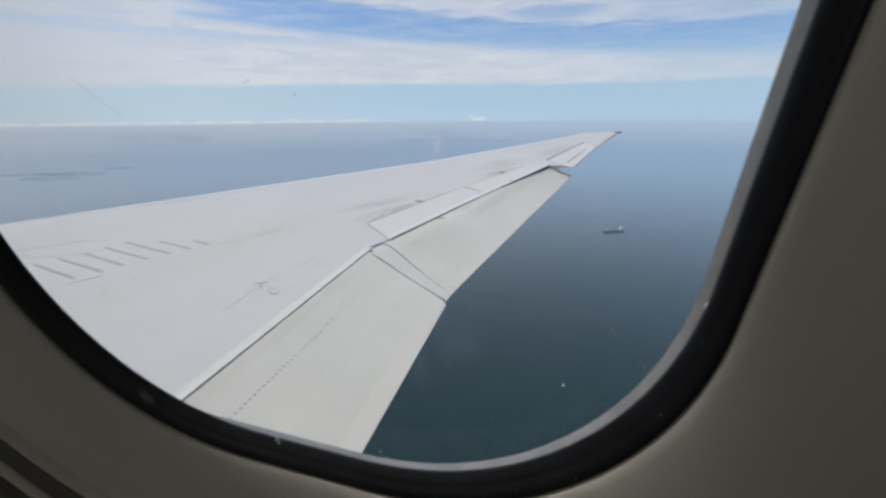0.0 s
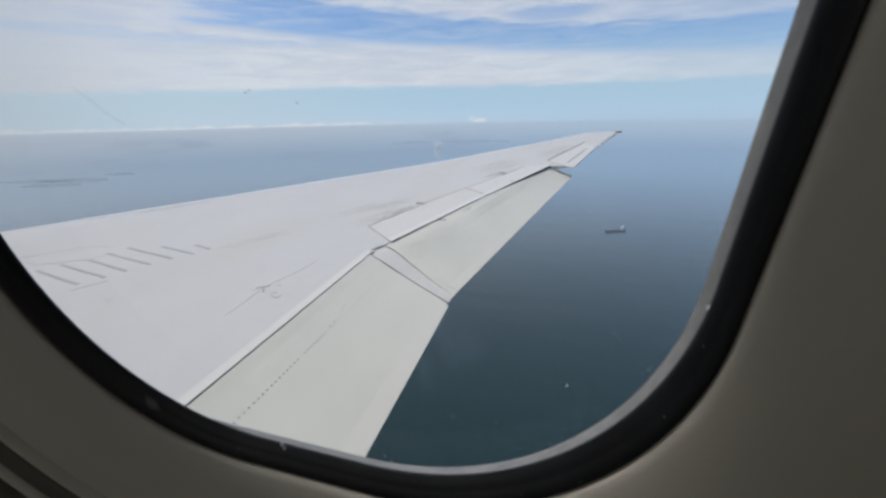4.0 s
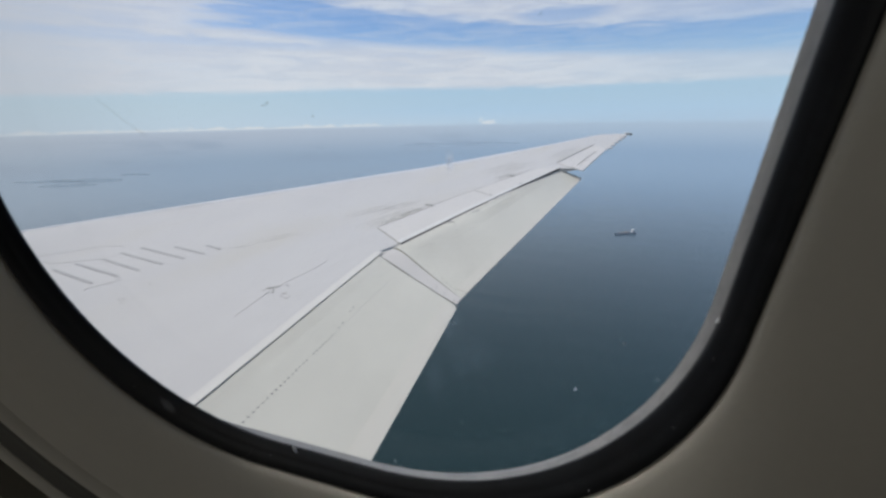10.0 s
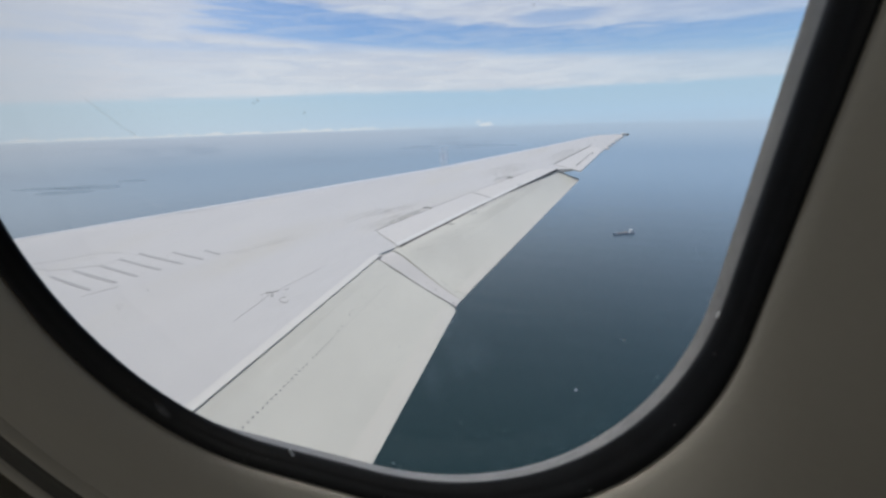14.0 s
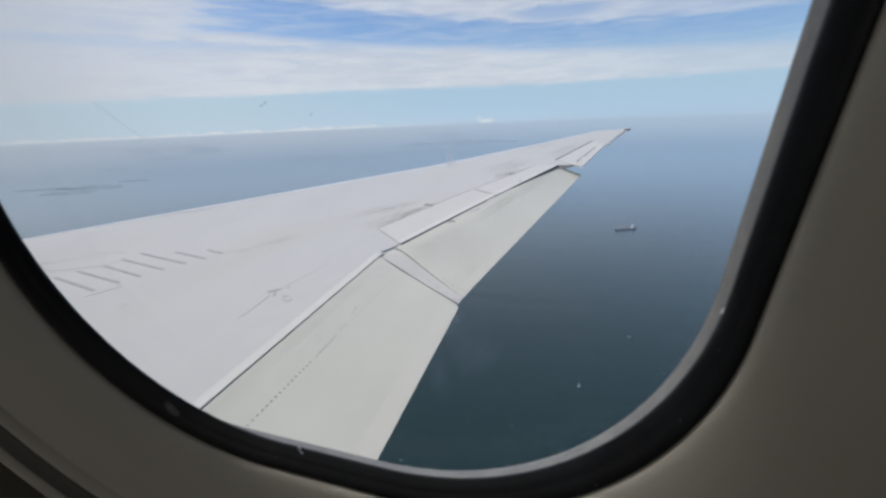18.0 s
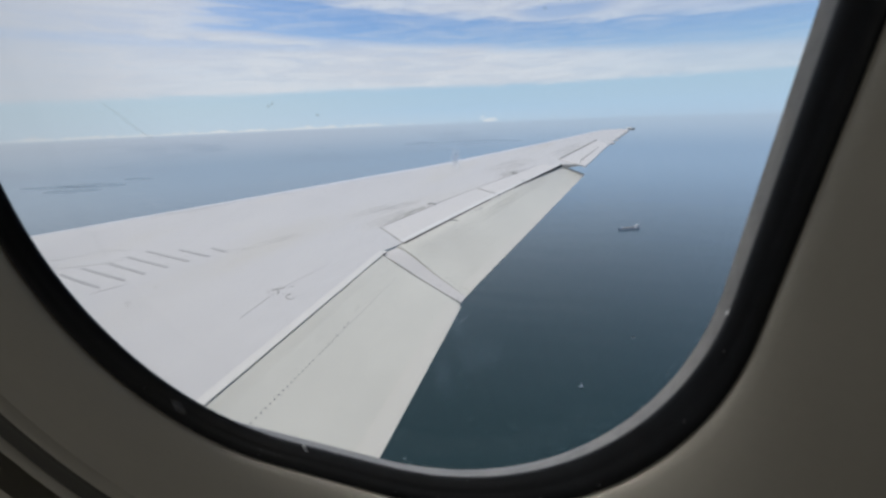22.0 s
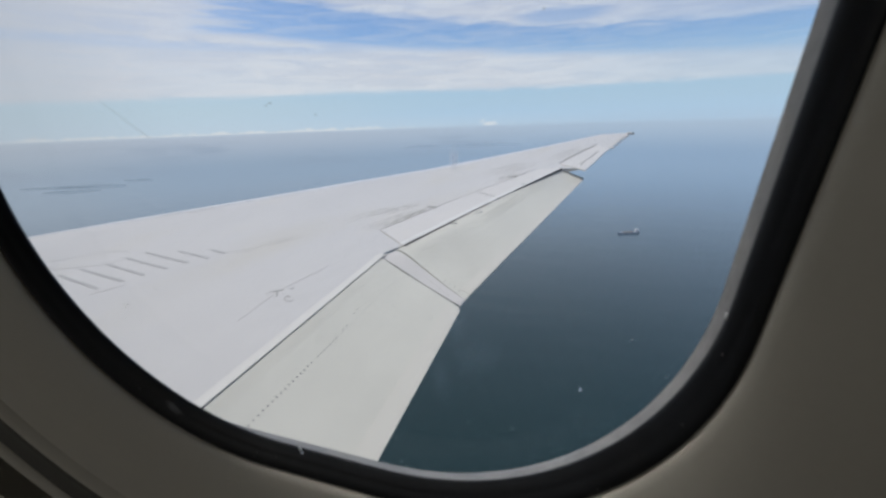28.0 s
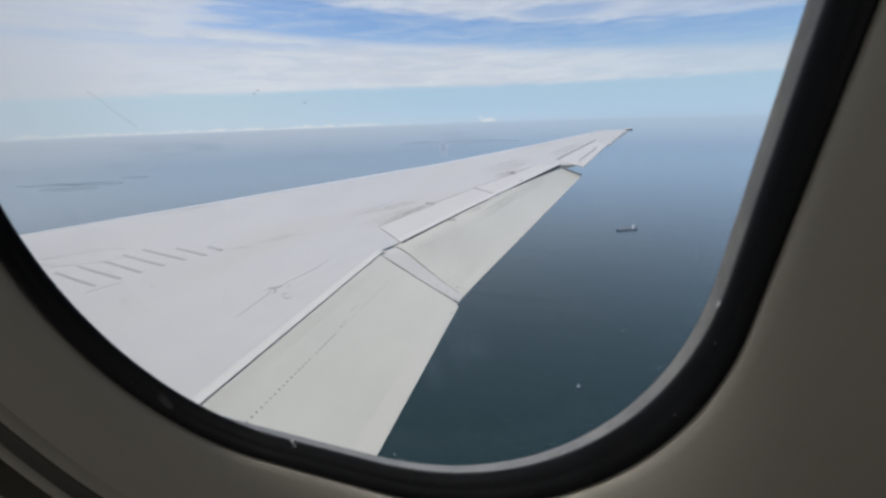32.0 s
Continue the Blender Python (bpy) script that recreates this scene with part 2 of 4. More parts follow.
# ---- materials ----
def material(name, color, rough=0.5, metal=0.0, var=0.06, scale=8.0, bump=0.0, fine=60.0, spec=0.5, stretch=(1, 1, 1), stain=None, island=0.0):
    """Painted or plain surface with two scales of variation."""
    m = bpy.data.materials.new(name)
    m.use_nodes = True
    nt = m.node_tree
    L = nt.links.new
    p = nt.nodes["Principled BSDF"]
    p.inputs["Roughness"].default_value, p.inputs["Metallic"].default_value = rough, metal
    p.inputs["Specular IOR Level"].default_value = spec
    tc = nt.nodes.new("ShaderNodeTexCoord")
    mp = nt.nodes.new("ShaderNodeMapping")
    mp.inputs["Scale"].default_value = stretch
    L(tc.outputs["Object"], mp.inputs[0])
    n1 = nt.nodes.new("ShaderNodeTexNoise")
    n1.inputs["Scale"].default_value, n1.inputs["Detail"].default_value = scale, 5
    n2 = nt.nodes.new("ShaderNodeTexNoise")
    n2.inputs["Scale"].default_value, n2.inputs["Detail"].default_value = fine, 3
    L(mp.outputs[0], n1.inputs["Vector"])
    L(mp.outputs[0], n2.inputs["Vector"])
    mix = nt.nodes.new("ShaderNodeMath")
    mix.operation = "MULTIPLY_ADD"
    L(n2.outputs[0], mix.inputs[0])
    mix.inputs[1].default_value = 0.4
    L(n1.outputs[0], mix.inputs[2])
    ramp = nt.nodes.new("ShaderNodeMapRange")
    L(mix.outputs[0], ramp.inputs[0])
    ramp.inputs[1].default_value, ramp.inputs[2].default_value = 0.4, 1.0
    cr = nt.nodes.new("ShaderNodeMix")
    cr.data_type = "RGBA"
    cr.inputs[6].default_value = (*[c * (1 - var) for c in color], 1)
    cr.inputs[7].default_value = (*[min(1, c * (1 + var)) for c in color], 1)
    L(ramp.outputs[0], cr.inputs[0])
    last = cr.outputs[2]
    if stain:
        n3 = nt.nodes.new("ShaderNodeTexNoise")
        n3.inputs["Scale"].default_value, n3.inputs["Detail"].default_value = stain[1], 6
        L(mp.outputs[0], n3.inputs["Vector"])
        r3 = nt.nodes.new("ShaderNodeMapRange")
        L(n3.outputs[0], r3.inputs[0])
        r3.inputs[1].default_value, r3.inputs[2].default_value, r3.inputs[4].default_value = 0.52, 0.78, stain[2]
        c3 = nt.nodes.new("ShaderNodeMix")
        c3.data_type = "RGBA"
        L(r3.outputs[0], c3.inputs[0])
        L(last, c3.inputs[6])
        c3.inputs[7].default_value = (*stain[0], 1)
        last = c3.outputs[2]
    L(last, p.inputs["Base Color"])
    rr = nt.nodes.new("ShaderNodeMapRange")
    L(n1.outputs[0], rr.inputs[0])
    rr.inputs[3].default_value, rr.inputs[4].default_value = max(0.02, rough - 0.08), min(1, rough + 0.08)
    L(rr.outputs[0], p.inputs["Roughness"])
    if bump:
        bp = nt.nodes.new("ShaderNodeBump")
        bp.inputs["Strength"].default_value, bp.inputs["Distance"].default_value = 1.0, bump
        L(n2.outputs[0], bp.inputs["Height"])
        L(bp.outputs[0], p.inputs["Normal"])
    return m


# ---- building helpers ----
def mesh_of(name, bm, mat, smooth=True):
    bmesh.ops.recalc_face_normals(bm, faces=bm.faces)
    me = bpy.data.meshes.new(name)
    bm.to_mesh(me)
    bm.free()
    me.materials.append(mat)
    if smooth:
        for p in me.polygons:
            p.use_smooth = True
        me.set_sharp_from_angle(angle=radians(38))
    return me


def part(name, bm, mat, parent, label="", smooth=True):
    ob = new(name, mesh_of(name, bm, mat, smooth))
    ob.parent = parent
    if label:
        ob["label"] = label
    return ob


def solid(name, bm, mat, label, category, group="", kind="", smooth=True):
    return tagged(new(name, mesh_of(name, bm, mat, smooth)), label, category, group, kind)


def thing(name, label, category, at=(0, 0, 0), group="", kind=""):
    ob = new(name)
    ob.empty_display_size = 0.1
    ob.location = at
    return tagged(ob, label, category, group, kind)


def grid(bm, rows, close_u=False, close_v=False):
    """Quads over rows of points."""
    vs = [[bm.verts.new(p) for p in r] for r in rows]
    n, k = len(vs), len(vs[0])
    for i in range(n if close_v else n - 1):
        for j in range(k if close_u else k - 1):
            q = [vs[i][j], vs[i][(j + 1) % k], vs[(i + 1) % n][(j + 1) % k], vs[(i + 1) % n][j]]
            if len(set(q)) > 2:
                bm.faces.new(q)
    return vs


def box(bm, lo, hi, bevel=0.0, m=None):
    r = bmesh.ops.create_cube(bm, size=1.0)
    c = [(a + b) / 2 for a, b in zip(lo, hi)]
    s = [b - a for a, b in zip(lo, hi)]
    for v in r["verts"]:
        v.co = Vector((v.co.x * s[0] + c[0], v.co.y * s[1] + c[1], v.co.z * s[2] + c[2]))
    if bevel:
        es = {e for v in r["verts"] for e in v.link_edges}
        r2 = bmesh.ops.bevel(bm, geom=list(es), offset=bevel, segments=2, affect="EDGES", profile=0.5)
        vs = {v for f in r2["faces"] for v in f.verts} | {v for v in r["verts"] if v.is_valid}
    else:
        vs = r["verts"]
    if m is not None:
        for v in vs:
            v.co = m @ v.co
    return list(vs)


def lerp(a, b, t):
    return a + (b - a) * t


def along(pts, y):
    """x at span y on a broken line of (x, y)."""
    for (x0, y0), (x1, y1) in zip(pts, pts[1:]):
        if y <= y1:
            break
    return lerp(x0, x1, (y - y0) / (y1 - y0))


# ---- the wing's surface ----
DIHEDRAL = math.tan(radians(2.226))
LEAD = ((-8.05, 0.0), (-6.22, 3.0), (-2.89, 9.17), (-1.32, 12.32), (0.02, 15.28), (0.36, 16.0))
HINGE_IN = ((-1.62, 0.0), (-1.67, 1.96), (-1.73, 3.36))
HINGE_OUT = ((-1.66, 3.57), (-1.17, 5.73), (-0.5, 8.36))
TRAIL_TIP = ((-0.075, 8.36), (0.41, 11.25), (0.66, 12.85), (0.88, 14.1), (1.16, 15.6), (1.24, 16.0))


def fixed_edge(y):
    """The aft edge of the fixed wing and its spoilers at span y."""
    if y <= 3.36:
        return along(HINGE_IN, y)
    if y < 3.57:
        return lerp(-1.755, -1.668, (y - 3.36) / 0.21)
    if y <= 8.36:
        return along(HINGE_OUT, y)
    return along(TRAIL_TIP, y)


def top(x, y):
    """Height of the wing's upper surface."""
    z = -1.322 + (y + 1.35) * DIHEDRAL
    le, te = along(LEAD, y), along(((-0.9, 0), (-0.9, 3.0), (-0.08, 8.5), (1.42, 16.0)), y)
    f = (x - le) / (te - le)
    swell = 0.15 * max(0.0, 1 - y / 8.5)
    z += swell * math.exp(-((f - 0.10) / 0.17) ** 2)
    if f < 0.07:
        c = te - le
        d = max(0.0, 0.07 - f) / 0.07
        z -= 0.035 * c * (1 - math.sqrt(max(0.0, 1 - d * d)))
    return z


def low(x, y):
    le, te = along(LEAD, y), fixed_edge(y)
    f = min(1.0, max(0.0, (x - le) / (te - le)))
    c = te - le
    return top(x, y) - c * (0.035 * (1 if f <= 0 else 0) + 0.115 * math.sqrt(max(f, 0)) * (1 - f) ** 0.7) * (1 if f > 0 else 0) - 0.006 * min(1, f * 4) - 0.001


white = material("wing_paint", (0.55, 0.538, 0.52), 0.45, var=0.055, scale=1.6, fine=11, stretch=(1, 0.35, 1), stain=((0.50, 0.475, 0.41), 0.8, 0.75))
panel_white = material("spoiler_paint", (0.61, 0.585, 0.55), 0.4, var=0.04, scale=2.0, fine=20, stretch=(1, 0.4, 1), stain=((0.52, 0.51, 0.49), 1.7, 0.3))
flap_paint = material("flap_paint", (0.628, 0.610, 0.532), 0.45, var=0.055, scale=1.9, fine=14, stretch=(1, 0.5, 1), stain=((0.475, 0.452, 0.385), 1.3, 0.48))
trail_line = material("flap_seam", (0.575, 0.558, 0.495), 0.6, var=0.06, scale=7)
trail_paint = material("trailing_strip_paint", (0.640, 0.613, 0.537), 0.45, var=0.04, scale=2.5, fine=20, stretch=(1, 0.4, 1))
nose_highlight = material("leading_edge_highlight", (0.58, 0.588, 0.60), 0.45, var=0.06, scale=2.5, fine=20, stretch=(1, 0.3, 1))
lip_sunlit = material("spoiler_lip_sunlit", (0.71, 0.70, 0.67), 0.4, var=0.04, scale=3, fine=30)
strip_paint = material("edge_strip_paint", (0.645, 0.628, 0.585), 0.4, var=0.04, scale=3, fine=30, stain=((0.5, 0.49, 0.46), 3.0, 0.4))
hatch_paint = material("hatch_paint", (0.385, 0.38, 0.375), 0.7, var=0.12, scale=6, fine=40, stain=((0.45, 0.45, 0.45), 8.0, 0.6))
gap_dark = material("gap_dark", (0.05, 0.05, 0.05), 0.8, var=0.2, scale=10)
stain_grey = material("grime_shade", (0.36, 0.355, 0.34), 0.7, var=0.15, scale=9, fine=50)
faint_line = material("faint_seam", (0.495, 0.485, 0.47), 0.6, var=0.06, scale=7)
worn_grey = material("worn_grey", (0.41, 0.40, 0.385), 0.6, var=0.1, scale=12)
smudge_line = material("faint_joint", (0.45, 0.44, 0.425), 0.6, var=0.08, scale=9)
metal = material("bare_metal", (0.55, 0.55, 0.55), 0.35, metal=0.9, var=0.1, scale=12)
rubber = material("black_rubber", (0.0075, 0.0088, 0.0110), 0.5, var=0.3, scale=25, fine=300, spec=0.2, stain=((0.022, 0.022, 0.022), 40.0, 0.3))
liner = material("cabin_liner", (0.475, 0.458, 0.408), 0.62, var=0.05, scale=9, fine=420, stain=((0.30, 0.27, 0.24), 6.0, 0.3))
frame_grey = material("frame_grey", (0.178, 0.177, 0.177), 0.5, var=0.3, scale=60, fine=220, bump=0.0006, spec=0.45, stain=((0.17, 0.165, 0.15), 60.0, 0.8))
hull_grey = material("fuselage_dark", (0.10, 0.105, 0.12), 0.4, var=0.04, scale=2, fine=20)
channel = material("channel_shade", (0.07, 0.07, 0.065), 0.7, var=0.15, scale=14, fine=200)
recess_black = material("recess_black", (0.012, 0.012, 0.014), 0.7, var=0.2, scale=20)

wing = thing("aircraft_wing", "swept white airliner wing with flaps lowered, grimy panel joints", "wing", (0, 3, -1.2))
WING_AT = Matrix.Translation((0, -3, 1.2))


def wing_part(name, bm, mat, parent=None, label="", smooth=True):
    bmesh.ops.transform(bm, matrix=WING_AT, verts=bm.verts)
    ob = part(name, bm, mat, wing, label, smooth)
    if parent is not None:
        ob.parent = parent
    return ob


def skin():
    bm = bmesh.new()
    ys = sorted({0.3, *[0.3 + 0.25 * i for i in range(63)], 3.36, 3.362, 3.569, 3.572, 8.36, 8.40, 15.7, 15.85, 15.95, 16.0})
    fr = [0, 0.003, 0.01, 0.022, 0.04, 0.06, 0.08, 0.11, 0.15, 0.2, 0.26, 0.34, 0.43, 0.53, 0.64, 0.76, 0.88, 1.0]
    rows = []
    for y in ys:
        le, te = along(LEAD, y), fixed_edge(y)
        if y > 15.7:
            le = lerp(le, te, 0.6 * ((y - 15.7) / 0.3) ** 2)
        up = [(lerp(le, te, f), y, top(lerp(le, te, f), y)) for f in fr]
        dn = [(lerp(le, te, f), y, low(lerp(le, te, f), y)) for f in reversed(fr[1:])]
        rows.append(up + dn)
    vs = grid(bm, rows, close_u=True)
    bm.faces.new(vs[0])
    bm.faces.new(vs[-1])
    return wing_part("wing_skin", bm, white)


skin()


def slab(outline, thick, lift=0.004, cut=6):
    """A thin plate lying on the wing's upper surface: outline is four (x, y) corners, front pair then aft pair."""
    (ax, ay), (bx, by), (cx, cy), (dx, dy) = outline
    bm = bmesh.new()
    up, dn = [], []
    for i in range(cut + 1):
        t = i / cut
        ru, rd = [], []
        for j in range(3):
            s = j / 2
            x = lerp(lerp(ax, bx, t), lerp(dx, cx, t), s)
            y = lerp(lerp(ay, by, t), lerp(dy, cy, t), s)
            z = top(x, y) + lift
            ru.append((x, y, z))
            rd.append((x, y, z - thick))
        up.append(ru)
        dn.append(rd)
    rows = [u + list(reversed(d)) for u, d in zip(up, dn)]
    vs = grid(bm, rows, close_u=True)
    bm.faces.new(vs[0])
    bm.faces.new(vs[-1])
    return bm


def flap(front, aft, drop_front, drop_aft, thick, bulge=(0.03, 0.03), n=10, peak=0.18):
    """A lowered flap panel: front and aft edges as two (x, y) points each; drops below the wing's surface."""
    bm = bmesh.new()
    rows = []
    for i in range(n + 1):
        t = i / n
        fx, fy = lerp(front[0][0], front[1][0], t), lerp(front[0][1], front[1][1], t)
        ax, ay = lerp(aft[0][0], aft[1][0], t), lerp(aft[0][1], aft[1][1], t)
        up, dn = [], []
        for j in range(13):
            s = (j / 12) ** 1.4
            x, y = lerp(fx, ax, s), lerp(fy, ay, s)
            base = -1.322 + (y + 1.35) * DIHEDRAL
            z = base - lerp(lerp(*drop_front, t), lerp(*drop_aft, t), s) + lerp(*bulge, t) * (s / peak) * math.exp(1 - s / peak)
            up.append((x, y, z))
            dn.append((x, y, z - thick * (1 - s) - 0.006))
        rows.append(up + list(reversed(dn)))
    vs = grid(bm, rows, close_u=True)
    bm.faces.new(vs[0])
    bm.faces.new(vs[-1])
    return bm


FLAP_IN = (((-1.655, 0.3), (-1.755, 3.280)), ((-0.835, 0.75), (-0.918, 2.995)), (0.001, 0.001), (0.27, 0.27), (0.012, 0.012))
FLAP_MID = (((-1.83, 3.337), (-1.715, 3.516)), ((-0.912, 3.006), (-0.902, 3.1055)), (0.045, 0.033), (0.268, 0.262), (0.055, 0.055))
FLAP_OUT = (((-1.70, 3.524), (-0.62, 8.44)), ((-0.90, 3.1062), (-0.081, 8.549)), (0.022, 0.005), (0.262, 0.21), (0.050, 0.022))
inner_flap = wing_part("inboard_flap", flap(*FLAP_IN[:4], 0.12, FLAP_IN[4], 16, 0.08), flap_paint, label="pale grey lowered inboard flap with a row of fasteners")
mid_flap = wing_part("flap_joint_panel", flap(*FLAP_MID[:4], 0.12, FLAP_MID[4], 3, 0.2), panel_white)
outer_flap = wing_part("outboard_flap", flap(*FLAP_OUT[:4], 0.10, FLAP_OUT[4], 14, 0.2), flap_paint, label="pale grey lowered outboard flap, streaked")

# spoilers on the outboard wing, and the pale lip along the fixed edge
wing_part("spoiler", slab(((-2.10, 4.05), (-1.56, 6.12), (-1.15, 5.72), (-1.64, 3.60)), 0.014, 0.008), panel_white)
wing_part("spoiler", slab(((-1.55, 6.15), (-0.86, 8.3), (-0.48, 8.40), (-1.14, 5.75)), 0.014, 0.008), panel_white)
aileron = wing_part("aileron", slab(((-0.54, 8.9), (0.19, 12.4), (0.41, 11.3), (-0.06, 8.1)), 0.022, 0.012), panel_white)
wing_part("edge_strip", slab(((-1.668, 0.3), (-1.778, 3.34), (-1.708, 3.36), (-1.603, 0.3)), 0.004, 0.003), strip_paint)

# ---- window and cabin wall ----
tau, az = radians(9.362), radians(-1.61)
N_AX = Vector((math.sin(az) * math.cos(tau), math.cos(az) * math.cos(tau), math.sin(tau)))
U_AX = Vector((math.cos(az), -math.sin(az), 0))
V_AX = U_AX.cross(N_AX)
ROT = radians(-4.452)
U2 = U_AX * math.cos(ROT) + V_AX * math.sin(ROT)
V2 = -U_AX * math.sin(ROT) + V_AX * math.cos(ROT)
WALL = Matrix.Translation(N_AX * 0.105) @ Matrix((U2, V2, N_AX)).transposed().to_4x4()
INNER = (-0.0887, 0.1351, -0.1719, 0.1089, 0.1125)
OUTER = (-0.0893, 0.1418, -0.1829, 0.1115, 0.1140)
SKIN = (-0.0980, 0.1420, -0.1772, 0.1240, 0.1240)
RIM = (-0.1046, 0.1507, -0.1781, 0.1135, 0.1163)
TALL = 0.375


def outline(shape, grow=0.0, n=36):
    """A rounded window outline in the wall's plane: centre, half width, bottom, aft and forward corner radius."""
    uc, a, vb, q, p = shape
    a, q, p, b0, b1 = a + grow, q + grow, p + grow, vb - grow, vb + TALL + grow
    pts = []
    for cx, cy, a0, r in ((uc + a - q, b1 - q, 0, q), (uc - a + p, b1 - p, 90, p), (uc - a + p, b0 + p, 180, p), (uc + a - q, b0 + q, 270, q)):
        for i in range(n):
            t = radians(a0 + 90 * i / (n - 1))
            pts.append((cx + r * math.cos(t), cy + r * math.sin(t)))
    return pts


def blend(s0, s1, t):
    return tuple(lerp(a, b, t) for a, b in zip(s0, s1))


def ring(profile, closed=False):
    """Loft of outlines: rows of (shape, grow, depth)."""
    bm = bmesh.new()
    grid(bm, [[(u, v, d) for u, v in outline(s, g)] for s, g, d in profile], close_u=True, close_v=closed)
    return bm


def plate(shape, grow, d0, d1, half_u, lo_v, hi_v, skirt=0.0):
    """A wall plate with the window's hole through it."""
    bm = bmesh.new()
    pts = outline(shape, grow)
    far = []
    cu, cv = shape[0], shape[2] + TALL / 2
    for u, v in pts:
        du, dv = u - cu, v - cv
        k = min((half_u / abs(du)) if du else 1e9, ((hi_v - cv) / dv) if dv > 1e-9 else ((lo_v - cv) / dv if dv < -1e-9 else 1e9))
        far.append((cu + du * k, cv + dv * k))
    rows = [[(u, v, d0) for u, v in far], [(u, v, d0) for u, v in pts], [(u, v, d1) for u, v in pts], [(u, v, d1) for u, v in far]]
    grid(bm, rows, close_u=True, close_v=True)
    return bm


window = thing("window_1", "rounded airliner cabin window with black rubber seal", "window", kind="structure")
window.matrix_world = WALL


def B(t):
    return blend(INNER, OUTER, t)


def S(t, out=0.0):
    """A row of the seal: t from its inner edge, deep in the opening, to its outer edge at the lining."""
    return (B(t), 0, 0.006 * (1 - t) - 0.0010 * math.sin(math.pi * min(1, max(0, t))) + out)


seal = part("seal", ring([(B(0.5), 0, 0.0088), (B(0.12), 0, 0.0078), (B(0.01), 0, 0.0070), S(0.0), S(0.05, -0.0003), S(0.15, -0.0004), S(0.28, -0.0003), S(0.36, -0.0001), S(0.42, -0.0001), S(0.50, -0.0003), S(0.65, -0.0005), S(0.82, -0.0004), S(0.94, 0.0001), (B(1.0), 0, 0.0010), (B(1.02), 0, 0.0075)], True), rubber, window, "glossy black rubber window seal")
reveal = part("reveal", ring([(OUTER, -0.0005, 0.004), (OUTER, 0.0, 0.0), (OUTER, 0.0008, -0.0012), (OUTER, 0.0030, -0.0024), (OUTER, 0.0070, -0.0042), (OUTER, 0.0125, -0.0063), (OUTER, 0.0190, -0.0084), (OUTER, 0.0255, -0.0101), (OUTER, 0.034, -0.0117), (OUTER, 0.045, -0.0127), (OUTER, 0.0530, -0.0150), (OUTER, 0.0562, -0.0152), (OUTER, 0.0583, -0.0135), (OUTER, 0.0602, -0.0096), (OUTER, 0.0628, -0.0088), (OUTER, 0.0662, -0.0125), (OUTER, 0.0695, -0.0155), (OUTER, 0.0730, -0.0160), (OUTER, 0.0760, -0.0146), (OUTER, 0.0785, -0.0122), (OUTER, 0.0800, -0.0090), (OUTER, 0.0804, 0.01)]), liner, window, "warm grey moulded plastic window surround")
# dark colour stands in for the shade of a deep, narrow groove
groove = part("groove", ring([(OUTER, 0.0806, -0.0080), (OUTER, 0.0840, -0.0118), (OUTER, 0.0885, -0.0128), (OUTER, 0.0940, -0.0120), (OUTER, 0.1010, -0.0102), (OUTER, 0.1080, -0.0099), (OUTER, 0.1210, -0.0103), (OUTER, 0.1210, 0.009), (OUTER, 0.0806, 0.009)], True), channel, window, "channel round the window surround, shade put into its dark colour")
lip = part("lip", ring([(OUTER, 0.1212, 0.01), (OUTER, 0.1212, -0.0104), (OUTER, 0.1222, -0.0116), (OUTER, 0.1240, -0.0126), (OUTER, 0.1264, -0.0133), (OUTER, 0.1283, -0.0136), (OUTER, 0.1297, -0.0131), (OUTER, 0.1304, -0.0112), (OUTER, 0.1306, 0.012)]), liner, window)
# recess beyond the lip, coloured near black
recess = part("recess", ring([(OUTER, 0.1308, 0.004), (OUTER, 0.1940, 0.004), (OUTER, 0.1940, 0.012), (OUTER, 0.1308, 0.012)], True), recess_black, window)
outer_frame = part("outer_frame", ring([(INNER, 0.022, 0.0100), (INNER, 0.0022, 0.0083), (INNER, 0.0012, 0.0078), (blend(INNER, RIM, 0.3), 0.0008, 0.0094), (blend(INNER, RIM, 0.65), 0.0004, 0.0114), (RIM, 0.0, 0.0135), (RIM, 0.0012, 0.0147), (RIM, 0.022, 0.0162)], True), frame_grey, window, "weathered pale grey outer window frame")

wall_inner = solid("wall_cabin", plate(OUTER, 0.1945, -0.012, 0.012, 2.2, -1.2, 1.0), liner, "warm grey cabin side wall round the window", "wall", kind="structure")
wall_inner.matrix_world = WALL
# unseen outer skin, made wide and dark to cut light on the inboard wing
wall_outer = solid("wall_fuselage", plate(SKIN, 0.070, 0.024, 0.036, 13.0, -2.4, 2.1), hull_grey, "unseen fuselage skin round the window, darkened to dim the wing root", "wall", kind="structure")
wall_outer.matrix_world = WALL

# plain closing walls of the cabin behind the camera; the unseen aisle wall has three openings added for the fill lamps
def aisle_wall():
    bm = bmesh.new()
    us = (-2.2, -1.88, -1.62, -1.03, -0.77, -0.18, 0.08, 2.2)
    zs = (-1.3, 0.11, 0.49, 1.1)
    for i in range(7):
        for j in range(3):
            if j == 1 and i % 2:
                continue
            box(bm, (us[i], -2.72, zs[j]), (us[i + 1], -2.64, zs[j + 1]))
    return bm


